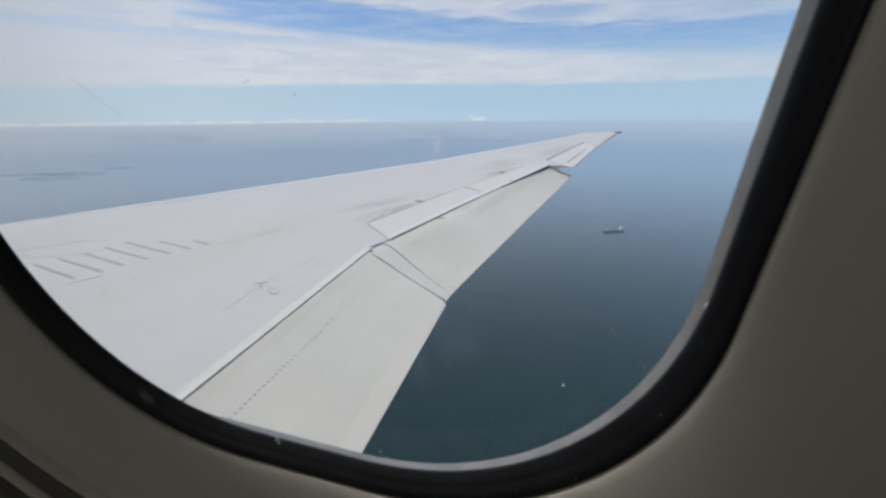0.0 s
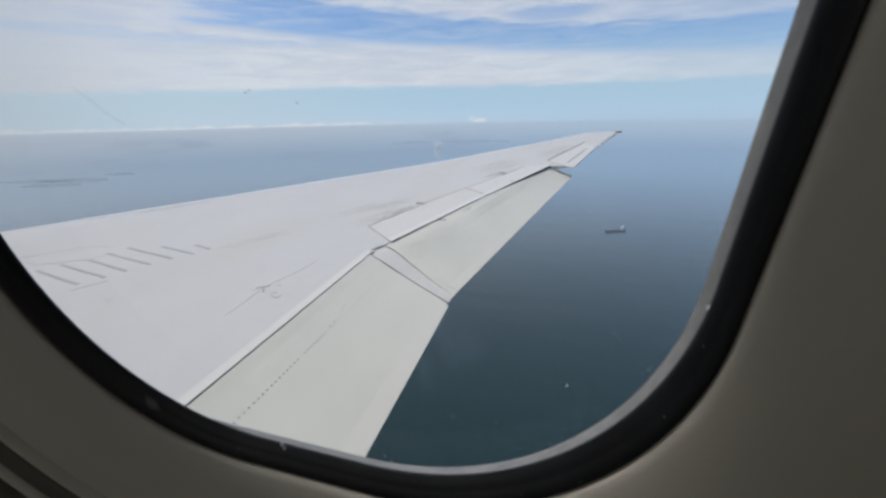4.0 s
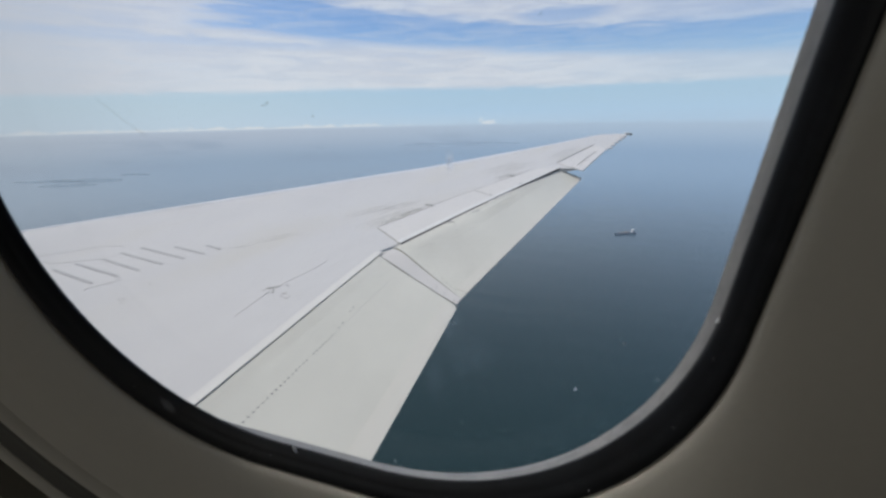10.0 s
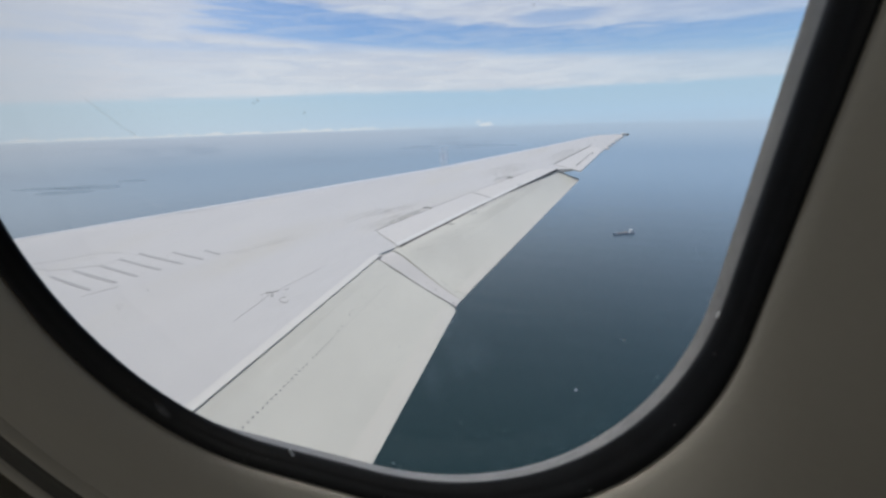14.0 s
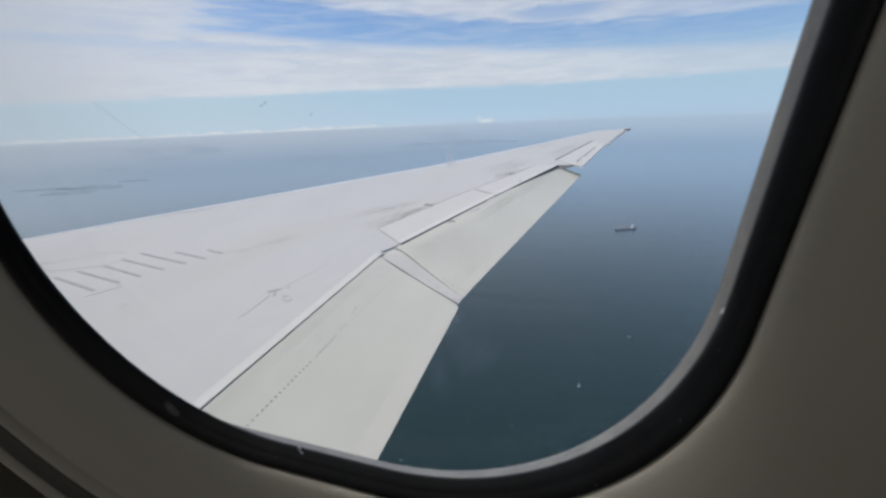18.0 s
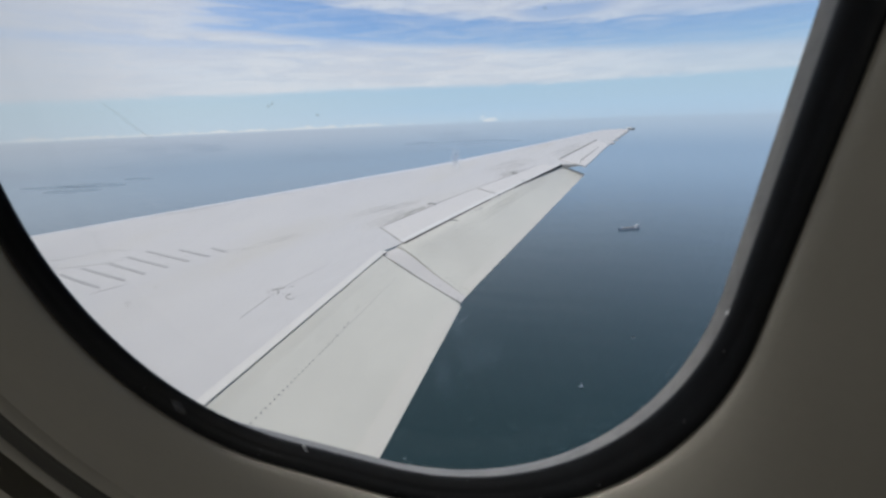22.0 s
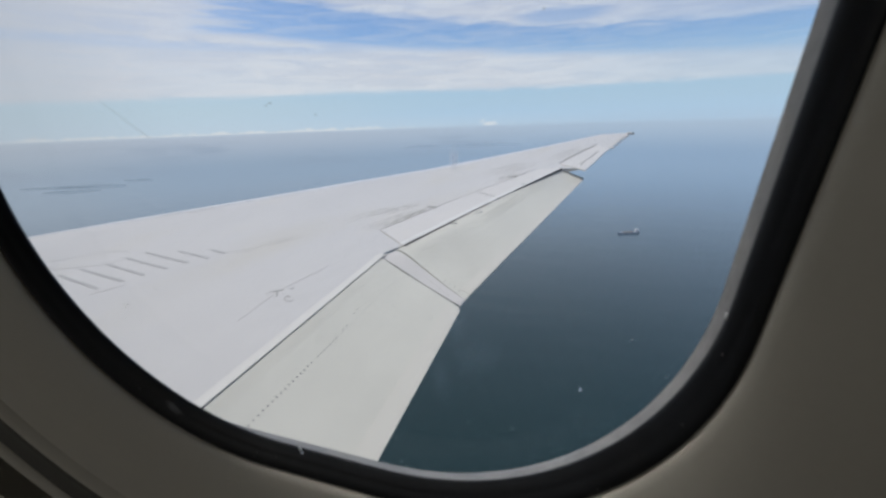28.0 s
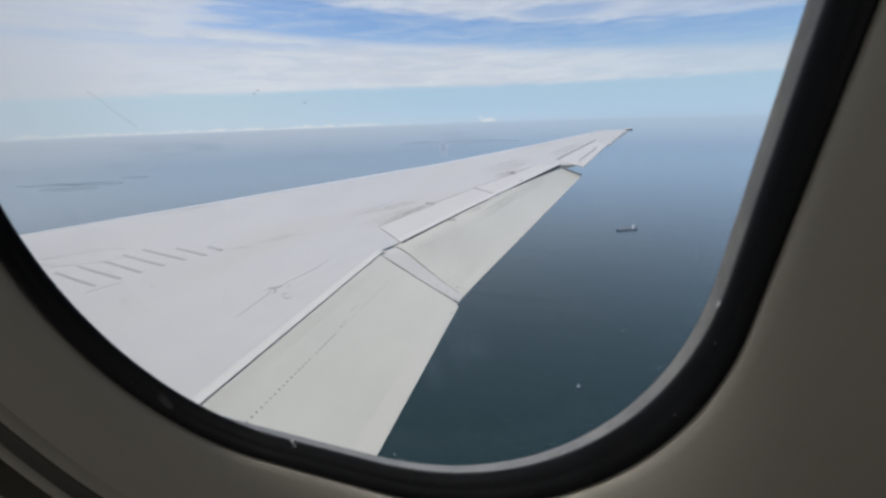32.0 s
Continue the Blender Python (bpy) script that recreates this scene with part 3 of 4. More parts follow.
solid("wall_aisle", aisle_wall(), liner, "unseen warm grey cabin wall with three openings added for fill light", "wall", kind="structure", smooth=False)
for nm, lo, hi in (("wall_front", (-2.22, -2.64, -1.3), (-2.2, 0.45, 1.1)), ("wall_rear", (2.2, -2.64, -1.3), (2.22, 0.45, 1.1)), ("floor", (-2.2, -2.64, -1.32), (2.2, 0.31, -1.3)), ("ceiling", (-2.2, -2.64, 1.0), (2.2, -0.06, 1.02))):
    bm = bmesh.new()
    for v in box(bm, lo, hi):
        if v.co.y > 0.4:
            # the side wall leans in
            v.co.y = 0.112 - 0.165 * v.co.z
    solid(nm, bm, liner, "plain warm grey cabin lining" if nm != "floor" else "plain dark cabin floor", "wall" if "wall" in nm else nm, kind="structure", smooth=False)

# ---- sea ----
SEA = -261.0


def sea_material():
    m = bpy.data.materials.new("sea_water")
    m.use_nodes = True
    nt = m.node_tree
    L = nt.links.new
    p = nt.nodes["Principled BSDF"]
    p.inputs["Base Color"].default_value = (0.0002, 0.0158, 0.0150, 1)
    p.inputs["Roughness"].default_value = 0.22
    p.inputs["IOR"].default_value = 1.31
    tc = nt.nodes.new("ShaderNodeTexCoord")
    n1 = nt.nodes.new("ShaderNodeTexNoise")
    n1.inputs["Scale"].default_value, n1.inputs["Detail"].default_value = 0.16, 6
    n2 = nt.nodes.new("ShaderNodeTexNoise")
    n2.inputs["Scale"].default_value, n2.inputs["Detail"].default_value = 0.0014, 4
    for n in (n1, n2):
        L(tc.outputs["Object"], n.inputs["Vector"])
    bp = nt.nodes.new("ShaderNodeBump")
    bp.inputs["Strength"].default_value, bp.inputs["Distance"].default_value = 0.16, 0.7
    sw = nt.nodes.new("ShaderNodeMapping")
    sw.inputs["Rotation"].default_value[2] = 0.35
    sw.inputs["Scale"].default_value = (0.35, 1, 1)
    L(tc.outputs["Object"], sw.inputs[0])
    n3 = nt.nodes.new("ShaderNodeTexNoise")
    n3.inputs["Scale"].default_value, n3.inputs["Detail"].default_value = 0.026, 5
    L(sw.outputs[0], n3.inputs["Vector"])
    swell = nt.nodes.new("ShaderNodeMath")
    swell.operation = "MULTIPLY_ADD"
    L(n3.outputs[0], swell.inputs[0])
    swell.inputs[1].default_value = 9.0
    L(n1.outputs[0], swell.inputs[2])
    L(swell.outputs[0], bp.inputs["Height"])
    L(bp.outputs[0], p.inputs["Normal"])
    mr = nt.nodes.new("ShaderNodeMapRange")
    L(n2.outputs[0], mr.inputs[0])
    mr.inputs[3].default_value, mr.inputs[4].default_value = 0.06, 0.16
    L(mr.outputs[0], p.inputs["Roughness"])
    # painted haze: the water turns see-through with distance, down to the sky's haze colour
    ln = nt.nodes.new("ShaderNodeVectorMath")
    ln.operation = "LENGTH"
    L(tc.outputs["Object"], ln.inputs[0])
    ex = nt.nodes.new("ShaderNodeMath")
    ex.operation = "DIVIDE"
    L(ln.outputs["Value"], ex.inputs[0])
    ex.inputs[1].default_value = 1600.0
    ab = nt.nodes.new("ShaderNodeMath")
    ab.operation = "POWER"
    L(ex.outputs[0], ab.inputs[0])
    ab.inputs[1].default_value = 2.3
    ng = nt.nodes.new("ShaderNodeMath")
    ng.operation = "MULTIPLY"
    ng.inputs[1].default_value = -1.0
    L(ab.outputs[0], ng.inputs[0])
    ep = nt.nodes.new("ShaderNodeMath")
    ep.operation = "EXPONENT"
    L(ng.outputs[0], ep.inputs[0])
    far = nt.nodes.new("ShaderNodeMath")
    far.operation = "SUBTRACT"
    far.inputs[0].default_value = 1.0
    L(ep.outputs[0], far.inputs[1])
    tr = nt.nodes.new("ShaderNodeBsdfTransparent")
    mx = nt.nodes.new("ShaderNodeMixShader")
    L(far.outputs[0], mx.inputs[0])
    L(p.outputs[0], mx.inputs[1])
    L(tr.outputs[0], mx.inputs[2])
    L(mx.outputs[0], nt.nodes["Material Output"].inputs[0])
    return m


bm = bmesh.new()
rows = []
for r in (0.5, 150, 400, 900, 1600, 2600, 3600, 4850):
    rows.append([(r * math.cos(2 * math.pi * i / 128), r * math.sin(2 * math.pi * i / 128), SEA) for i in range(128)])
vs = grid(bm, rows, close_u=True)
bm.faces.new(vs[0])
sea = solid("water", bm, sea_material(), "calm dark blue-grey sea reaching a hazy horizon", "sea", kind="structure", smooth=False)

# ---- wing details ----

def smudge_material(name, color, strength, scale=9.0, through=False):
    """A soft patch of dirt, shade or sheen that thins out to nothing at its edges."""
    m = bpy.data.materials.new(name)
    m.use_nodes = True
    nt = m.node_tree
    L = nt.links.new
    p = nt.nodes["Principled BSDF"]
    p.inputs["Base Color"].default_value = (*color, 1)
    p.inputs["Roughness"].default_value = 0.7
    tc = nt.nodes.new("ShaderNodeTexCoord")
    sep = nt.nodes.new("ShaderNodeSeparateXYZ")
    L(tc.outputs["Generated"], sep.inputs[0])
    fac = None
    for k in (0, 1):
        a = nt.nodes.new("ShaderNodeMath")
        a.operation = "PINGPONG"
        a.inputs[1].default_value = 0.5
        L(sep.outputs[k], a.inputs[0])
        r = nt.nodes.new("ShaderNodeMapRange")
        r.interpolation_type = "SMOOTHSTEP"
        L(a.outputs[0], r.inputs[0])
        r.inputs[2].default_value = 0.42
        if fac is None:
            fac = r.outputs[0]
        else:
            mu = nt.nodes.new("ShaderNodeMath")
            mu.operation = "MULTIPLY"
            L(fac, mu.inputs[0])
            L(r.outputs[0], mu.inputs[1])
            fac = mu.outputs[0]
    n = nt.nodes.new("ShaderNodeTexNoise")
    n.inputs["Scale"].default_value, n.inputs["Detail"].default_value = scale, 8
    mp = nt.nodes.new("ShaderNodeMapping")
    mp.inputs["Scale"].default_value = (1.6, 0.5, 1)
    L(tc.outputs["Object"], mp.inputs[0])
    L(mp.outputs[0], n.inputs["Vector"])
    r = nt.nodes.new("ShaderNodeMapRange")
    L(n.outputs[0], r.inputs[0])
    r.inputs[1].default_value, r.inputs[2].default_value, r.inputs[4].default_value = 0.30, 0.62, strength
    mu = nt.nodes.new("ShaderNodeMath")
    mu.operation = "MULTIPLY"
    L(fac, mu.inputs[0])
    L(r.outputs[0], mu.inputs[1])
    tr = nt.nodes.new("ShaderNodeBsdfTransparent")
    mx = nt.nodes.new("ShaderNodeMixShader")
    L(mu.outputs[0], mx.inputs[0])
    L(tr.outputs[0], mx.inputs[1])
    if through:
        p = nt.nodes.new("ShaderNodeBsdfTranslucent")
        p.inputs[0].default_value = (*color, 1)
    L(p.outputs[0], mx.inputs[2])
    L(mx.outputs[0], nt.nodes["Material Output"].inputs[0])
    return m


smudge = smudge_material("soft_grime_shade", (0.42, 0.385, 0.31), 0.13)
band_grime = smudge_material("band_grime", (0.46, 0.44, 0.37), 0.085, 1.2)
# painted shade for the step at the spoiler's front edge
shade_line = smudge_material("edge_shade", (0.33, 0.32, 0.25), 0.42)
soot = smudge_material("dark_grime", (0.20, 0.19, 0.17), 0.20)


def flap_height(front, aft, drop_front, drop_aft, bulge=(0.03, 0.03), peak=0.18):
    def z(x, y):
        t = s = 0.5
        for _ in range(12):
            fx, fy = lerp(front[0][0], front[1][0], t), lerp(front[0][1], front[1][1], t)
            ax, ay = lerp(aft[0][0], aft[1][0], t), lerp(aft[0][1], aft[1][1], t)
            s = (x - fx) / (ax - fx)
            y0, y1 = lerp(front[0][1], aft[0][1], s), lerp(front[1][1], aft[1][1], s)
            t = (y - y0) / (y1 - y0)
        base = -1.322 + (y + 1.35) * DIHEDRAL
        return base - lerp(lerp(*drop_front, t), lerp(*drop_aft, t), s) + lerp(*bulge, t) * (s / peak) * math.exp(1 - s / peak)
    return z


z_in, z_mid, z_out = flap_height(*FLAP_IN, 0.08), flap_height(*FLAP_MID, 0.2), flap_height(*FLAP_OUT, 0.2)


def streak(pts, width, zf, lift=0.003, thick=0.002, taper=True, step=0.12):
    """A thin strip along a line of (x, y) on a surface."""
    dense = []
    for (x0, y0), (x1, y1) in zip(pts, pts[1:]):
        n = max(1, int(math.hypot(x1 - x0, y1 - y0) / step))
        dense += [(lerp(x0, x1, i / n), lerp(y0, y1, i / n)) for i in range(n)]
    dense.append(pts[-1])
    bm = bmesh.new()
    rows = []
    for i, (x, y) in enumerate(dense):
        a, b = dense[max(0, i - 1)], dense[min(len(dense) - 1, i + 1)]
        dx, dy = b[0] - a[0], b[1] - a[1]
        k = math.hypot(dx, dy) or 1
        w = width / 2 * (0.55 if taper and i in (0, len(dense) - 1) else 1)
        nx, ny = -dy / k * w, dx / k * w
        l, r = (x + nx, y + ny), (x - nx, y - ny)
        zl, zr = zf(*l) + lift, zf(*r) + lift
        rows.append([(*l, zl), (*r, zr), (*r, zr - thick - lift), (*l, zl - thick - lift)])
    vs = grid(bm, rows, close_u=True)
    bm.faces.new(vs[0])
    bm.faces.new(list(reversed(vs[-1])))
    return bm


def patch(x0, y0, x1, y1, half, zf, lift):
    """A flat patch round a line, for a smudge."""
    d = Vector((x1 - x0, y1 - y0))
    n = Vector((-d.y, d.x)).normalized() * half
    bm = bmesh.new()
    rows = []
    for i in range(7):
        t = i / 6
        c = Vector((x0, y0)) + d * t
        rows.append([((c + n * s).x, (c + n * s).y, zf(*(c + n * s)) + lift) for s in (-1, -0.33, 0.33, 1)])
    grid(bm, rows)
    return bm


# seven painted bars of the walkway hatch, each fore and aft
HATCH = ((-4.40, 2.303, -3.707, 2.166), (-4.356, 2.460, -3.641, 2.328), (-4.235, 2.615, -3.588, 2.474), (-4.222, 2.785, -3.527, 2.643), (-4.178, 2.955, -3.455, 2.806), (-3.86, 3.060, -3.362, 2.947), (-3.553, 3.163, -3.312, 3.098))
for x0, y0, x1, y1 in HATCH:
    wing_part("hatch_bar", streak(((x0, y0), (x1, y1)), 0.029, top, 0.0035, taper=False), hatch_paint)
wing_part("panel_joint", streak(((-3.645, 2.055), (-3.59, 2.165), (-3.539, 2.277)), 0.012, top), faint_line)
wing_part("panel_joint", streak(((-4.90, 2.47), (-4.851, 2.537), (-4.732, 2.678), (-4.638, 2.832), (-4.52, 2.905), (-4.383, 2.934)), 0.026, top), faint_line)
wing_part("panel_joint", streak(((-4.56, 2.41), (-4.38, 2.53), (-4.219, 2.628), (-4.205, 2.71), (-4.216, 2.779)), 0.02, top), faint_line)
wing_part("panel_joint", streak(((-4.95, 2.40), (-4.72, 2.42), (-4.56, 2.39)), 0.034, top), faint_line)
# hinge line of the inboard spoiler with its fitting: a dark wedge, its arm, and a worn ring aft of it
wing_part("panel_joint", streak(((-2.116, 1.982), (-2.135, 2.20)), 0.008, top, 0.002), faint_line)
wing_part("panel_joint", streak(((-2.135, 2.20), (-2.159, 2.387)), 0.011, top, 0.002), smudge_line)
wing_part("panel_joint", streak(((-2.155, 2.459), (-2.13, 2.64)), 0.007, top, 0.002), smudge_line)
wing_part("panel_joint", streak(((-2.13, 2.64), (-2.09, 2.86), (-2.085, 3.05)), 0.006, top, 0.002), faint_line)
wing_part("hinge_cover", streak(((-2.215, 2.412), (-2.175, 2.43), (-2.139, 2.470)), 0.026, top, 0.0035), stain_grey)
wing_part("hinge_cover", streak(((-2.165, 2.425), (-2.13, 2.385), (-2.115, 2.358)), 0.018, top, 0.0038), stain_grey)
wing_part("worn_ring", streak(((-2.005, 2.376), (-2.034, 2.368), (-2.028, 2.335), (-1.99, 2.304), (-1.95, 2.302), (-1.942, 2.325), (-1.955, 2.348)), 0.0065, top, 0.003), worn_grey)
for x0, y0, x1, y1 in ((-2.235, 2.385, -2.205, 2.372), (-2.10, 2.49, -2.075, 2.505)):
    wing_part("fastener_mark", streak(((x0, y0), (x1, y1)), 0.007, top, 0.003), worn_grey)
for x, y in ((-3.10, 1.953), (-3.15, 2.007), (-3.21, 2.265), (-3.17, 1.99), (-2.9, 1.5)):
    wing_part("fastener_mark", streak(((x - 0.02, y + 0.012), (x + 0.02, y - 0.005)), 0.012, top, 0.0025), stain_grey)
# joints round the outboard spoilers
wing_part("panel_joint", streak(((-2.13, 4.06), (-1.84, 5.20)), 0.012, top), worn_grey)
wing_part("panel_joint", streak(((-1.87, 5.18), (-1.56, 6.23), (-0.93, 8.36)), 0.012, top), smudge_line)
# soft shadow of the spoiler's front step, painted as a dark band
wing_part("grime_shade", patch(-2.17, 3.98, -1.88, 5.22, 0.05, top, 0.0058), shade_line)
wing_part("panel_joint", streak(((-2.11, 4.05), (-1.655, 3.60)), 0.007, top, 0.004), faint_line)
wing_part("panel_joint", streak(((-1.555, 6.135), (-1.145, 5.735)), 0.010, top, 0.0095), worn_grey)
wing_part("grime_shade", patch(-2.47, 4.5, -2.05, 5.6, 0.10, top, 0.0060), smudge)
wing_part("hinge_cover", streak(((-1.97, 5.15), (-1.90, 5.16), (-1.83, 5.10)), 0.035, top, 0.012), stain_grey)
wing_part("hinge_cover", streak(((-1.25, 7.45), (-1.16, 7.42)), 0.06, top, 0.016), stain_grey)
wing_part("hinge_cover", streak(((-0.98, 6.72), (-0.93, 6.72)), 0.08, top, 0.016), stain_grey)
# lip along the spoilers, its colour whitened for the sun that catches it
wing_part("edge_strip", streak(((-1.677, 3.62), (-1.193, 5.735), (-0.52, 8.37)), 0.05, top, 0.011, 0.014, taper=False), lip_sunlit)
# dark strip added for the shade in the gap behind the lip
wing_part("panel_joint", streak(((-1.640, 3.61), (-1.156, 5.728), (-0.484, 8.36)), 0.014, top, 0.0070, 0.03, taper=False), gap_dark)
# grime; the patch along the spoiler's front edge also stands for shading there
for x0, y0, x1, y1, h in ((-3.15, 3.3, -2.85, 3.75, 0.09), (-2.35, 3.9, -1.95, 5.2, 0.10), (-1.5, 6.9, -1.0, 8.1, 0.16), (-2.75, 4.3, -2.3, 5.3, 0.12), (-5.3, 3.75, -4.7, 4.75, 0.10), (-3.4, 3.0, -3.0, 3.3, 0.05), (-1.75, 7.4, -1.1, 9.4, 0.3), (-0.9, 9.0, 0.0, 12.5, 0.22)):
    wing_part("grime_shade", patch(x0, y0, x1, y1, h, top, 0.0062), smudge)
wing_part("grime_shade", patch(-1.42, 7.1, -1.22, 7.6, 0.07, top, 0.0165), soot)

# fasteners on the flaps
rivet_dark = material("rivet_dark", (0.13, 0.13, 0.125), 0.6, var=0.2, scale=30)


def rivets(parent, pts, zf, r):
    for x, y in pts:
        bm = bmesh.new()
        z = zf(x, y)
        rows = [[(x + q * r * math.cos(a * math.pi / 4), y + q * r * math.sin(a * math.pi / 4), z + h) for a in range(8)] for q, h in ((1.0, -0.002), (1.0, 0.001), (0.6, 0.0025))]
        vs = grid(bm, rows, close_u=True)
        bm.faces.new(vs[-1])
        wing_part("rivet", bm, rivet_dark, parent)


def spaced(a, b, n, skip=()):
    return [(lerp(a[0], b[0], i / (n - 1)), lerp(a[1], b[1], i / (n - 1))) for i in range(n) if i not in skip]


rivets(inner_flap, spaced((-1.443, 2.06), (-1.421, 1.24), 25, (7,)), z_in, 0.0054)
rivets(inner_flap, [(-1.487, 2.368), (-1.496, 2.423), (-1.455, 2.16), (-1.46, 2.22)], z_in, 0.0055)
wing_part("panel_joint", streak(((-1.442, 2.06), (-1.455, 2.6), (-1.465, 3.04)), 0.006, z_in, 0.0012), trail_line, inner_flap)
rivets(mid_flap, spaced((-1.22, 3.19), (-0.95, 3.045), 4), z_mid, 0.005)
rivets(outer_flap, spaced((-1.12, 3.28), (-0.98, 3.20), 4), z_out, 0.005)
rivets(outer_flap, spaced((-1.456, 3.632), (-1.38, 3.82), 5), z_out, 0.005)
wing_part("panel_joint", streak(((-1.50, 4.42), (-1.43, 4.445), (-1.36, 4.47)), 0.026, z_out, 0.004), gap_dark, outer_flap)
wing_part("panel_joint", streak(((-1.285, 4.92), (-1.22, 5.03), (-1.25, 5.10)), 0.014, z_out, 0.003), stain_grey, outer_flap)
wing_part("grime_shade", patch(-1.46, 3.75, -0.62, 8.1, 0.16, z_out, 0.0012), band_grime, outer_flap)
wing_part("grime_shade", patch(-1.575, 0.5, -1.665, 3.2, 0.055, z_in, 0.0012), band_grime, inner_flap)
# paler reinforced strips along the flaps' aft edges
wing_part("trailing_strip", streak(((-0.885, 0.80), (-0.955, 2.96)), 0.11, z_in, 0.0022, taper=False), trail_paint, inner_flap)
wing_part("trailing_strip", streak(((-0.93, 3.22), (-0.13, 8.45)), 0.09, z_out, 0.0022, taper=False), trail_paint, outer_flap)
# paler nose along the leading edge: its bright sky-facing rim painted in
def nose():
    bm = bmesh.new()
    rows = []
    for i in range(61):
        y = lerp(1.0, 15.6, i / 60)
        le, te = along(LEAD, y), along(((-0.9, 0), (-0.9, 3.0), (-0.08, 8.5), (1.42, 16.0)), y)
        up = [(lerp(le, te, f), y, top(lerp(le, te, f), y) + 0.003) for f in [q * lerp(0.55, 1.9, min(1.0, y / 9.0)) for q in (0.020, 0.036, 0.052, 0.068, 0.084)]]
        rows.append(up + [(x, yy, z - 0.008) for x, yy, z in reversed(up)])
    vs = grid(bm, rows, close_u=True)
    bm.faces.new(vs[0])
    bm.faces.new(list(reversed(vs[-1])))
    return bm


wing_part("leading_edge", nose(), nose_highlight, label="leading edge strip with a sky highlight put into its paler colour")

# aileron tab slot, inboard end, static wicks and tip lamp
wing_part("trim_tab_slot", streak(((-0.176, 8.65), (0.183, 10.93)), 0.018, top, 0.0135), gap_dark, aileron)
wing_part("panel_joint", streak(((-0.585, 9.05), (0.158, 12.60)), 0.024, top, 0.0135), stain_grey)
for y in (11.7, 12.4, 13.1, 13.8, 14.4, 14.9):
    x = along(TRAIL_TIP, y)
    bm = bmesh.new()
    box(bm, (x - 0.08, y - 0.06, top(x, y) - 0.02), (x + 0.09, y + 0.30, top(x, y) + 0.008), 0.003)
    wing_part("static_wick", bm, panel_white)
bm = bmesh.new()
bmesh.ops.create_icosphere(bm, subdivisions=2, radius=1.0, matrix=Matrix.Translation((1.27, 15.62, top(1.2, 15.6) + 0.01)) @ Matrix.Diagonal((0.07, 0.13, 0.035, 1)))
wing_part("tip_lamp", bm, rivet_dark, label="small dark lamp housing at the wing tip")
bm = bmesh.new()
box(bm, (1.10, 15.45, top(1.2, 15.6) - 0.01), (1.24, 15.7, top(1.2, 15.6) + 0.06), 0.02)
wing_part("lamp_fairing", bm, panel_white)

# ---- window pane, its specks and scratches ----
glass = bpy.data.materials.new("pane_glass")
glass.use_nodes = True
gn = glass.node_tree
gp = gn.nodes["Principled BSDF"]
gp.inputs["Base Color"].default_value = (1, 1, 1, 1)
gp.inputs["Roughness"].default_value = 0.0
gp.inputs["IOR"].default_value = 1.15
gp.inputs["Transmission Weight"].default_value = 1.0
gd = gn.nodes.new("ShaderNodeBsdfDiffuse")
gd.inputs[0].default_value = (0.62, 0.72, 0.82, 1)
gt = gn.nodes.new("ShaderNodeBsdfTranslucent")
gt.inputs[0].default_value = (0.62, 0.72, 0.82, 1)
ga = gn.nodes.new("ShaderNodeMixShader")
gn.links.new(gd.outputs[0], ga.inputs[1])
gn.links.new(gt.outputs[0], ga.inputs[2])
gtc = gn.nodes.new("ShaderNodeTexCoord")
gno = gn.nodes.new("ShaderNodeTexNoise")
gno.inputs["Scale"].default_value, gno.inputs["Detail"].default_value = 14.0, 6
gn.links.new(gtc.outputs["Object"], gno.inputs["Vector"])
gmr = gn.nodes.new("ShaderNodeMapRange")
gn.links.new(gno.outputs[0], gmr.inputs[0])
gmr.inputs[1].default_value, gmr.inputs[2].default_value = 0.3, 0.75
gmr.inputs[3].default_value, gmr.inputs[4].default_value = 0.001, 0.010
gm = gn.nodes.new("ShaderNodeMixShader")
gn.links.new(gmr.outputs[0], gm.inputs[0])
gn.links.new(gp.outputs[0], gm.inputs[1])
gn.links.new(ga.outputs[0], gm.inputs[2])
gn.links.new(gm.outputs[0], gn.nodes["Material Output"].inputs[0])

bm = bmesh.new()
pts = outline(RIM, 0.012)
rows = [[(u, v, d) for u, v in pts] for d in (0.0175, 0.0190)]
vs = grid(bm, rows, close_u=True)
bm.faces.new(vs[0])
bm.faces.new(vs[1])
pane = part("pane", bm, glass, window, "clear window pane with faint dust and specks", smooth=False)
pane.visible_shadow = False

def thin(name, color, cover, kind="Diffuse"):
    """A thin, see-through mark on the pane, or land faded by painted haze."""
    m = bpy.data.materials.new(name)
    m.use_nodes = True
    nt = m.node_tree
    d = nt.nodes.new("ShaderNodeBsdf" + kind)
    d.inputs[0].default_value = (*color, 1)
    n = nt.nodes.new("ShaderNodeTexNoise")
    n.inputs["Scale"].default_value = 900
    tc = nt.nodes.new("ShaderNodeTexCoord")
    nt.links.new(tc.outputs["Object"], n.inputs["Vector"])
    r = nt.nodes.new("ShaderNodeMapRange")
    nt.links.new(n.outputs[0], r.inputs[0])
    r.inputs[1].default_value, r.inputs[2].default_value = 0.25, 0.7
    r.inputs[3].default_value, r.inputs[4].default_value = cover * 0.4, cover
    t = nt.nodes.new("ShaderNodeBsdfTransparent")
    x = nt.nodes.new("ShaderNodeMixShader")
    nt.links.new(r.outputs[0], x.inputs[0])
    nt.links.new(t.outputs[0], x.inputs[1])
    nt.links.new(d.outputs[0], x.inputs[2])
    nt.links.new(x.outputs[0], nt.nodes["Material Output"].inputs[0])
    return m


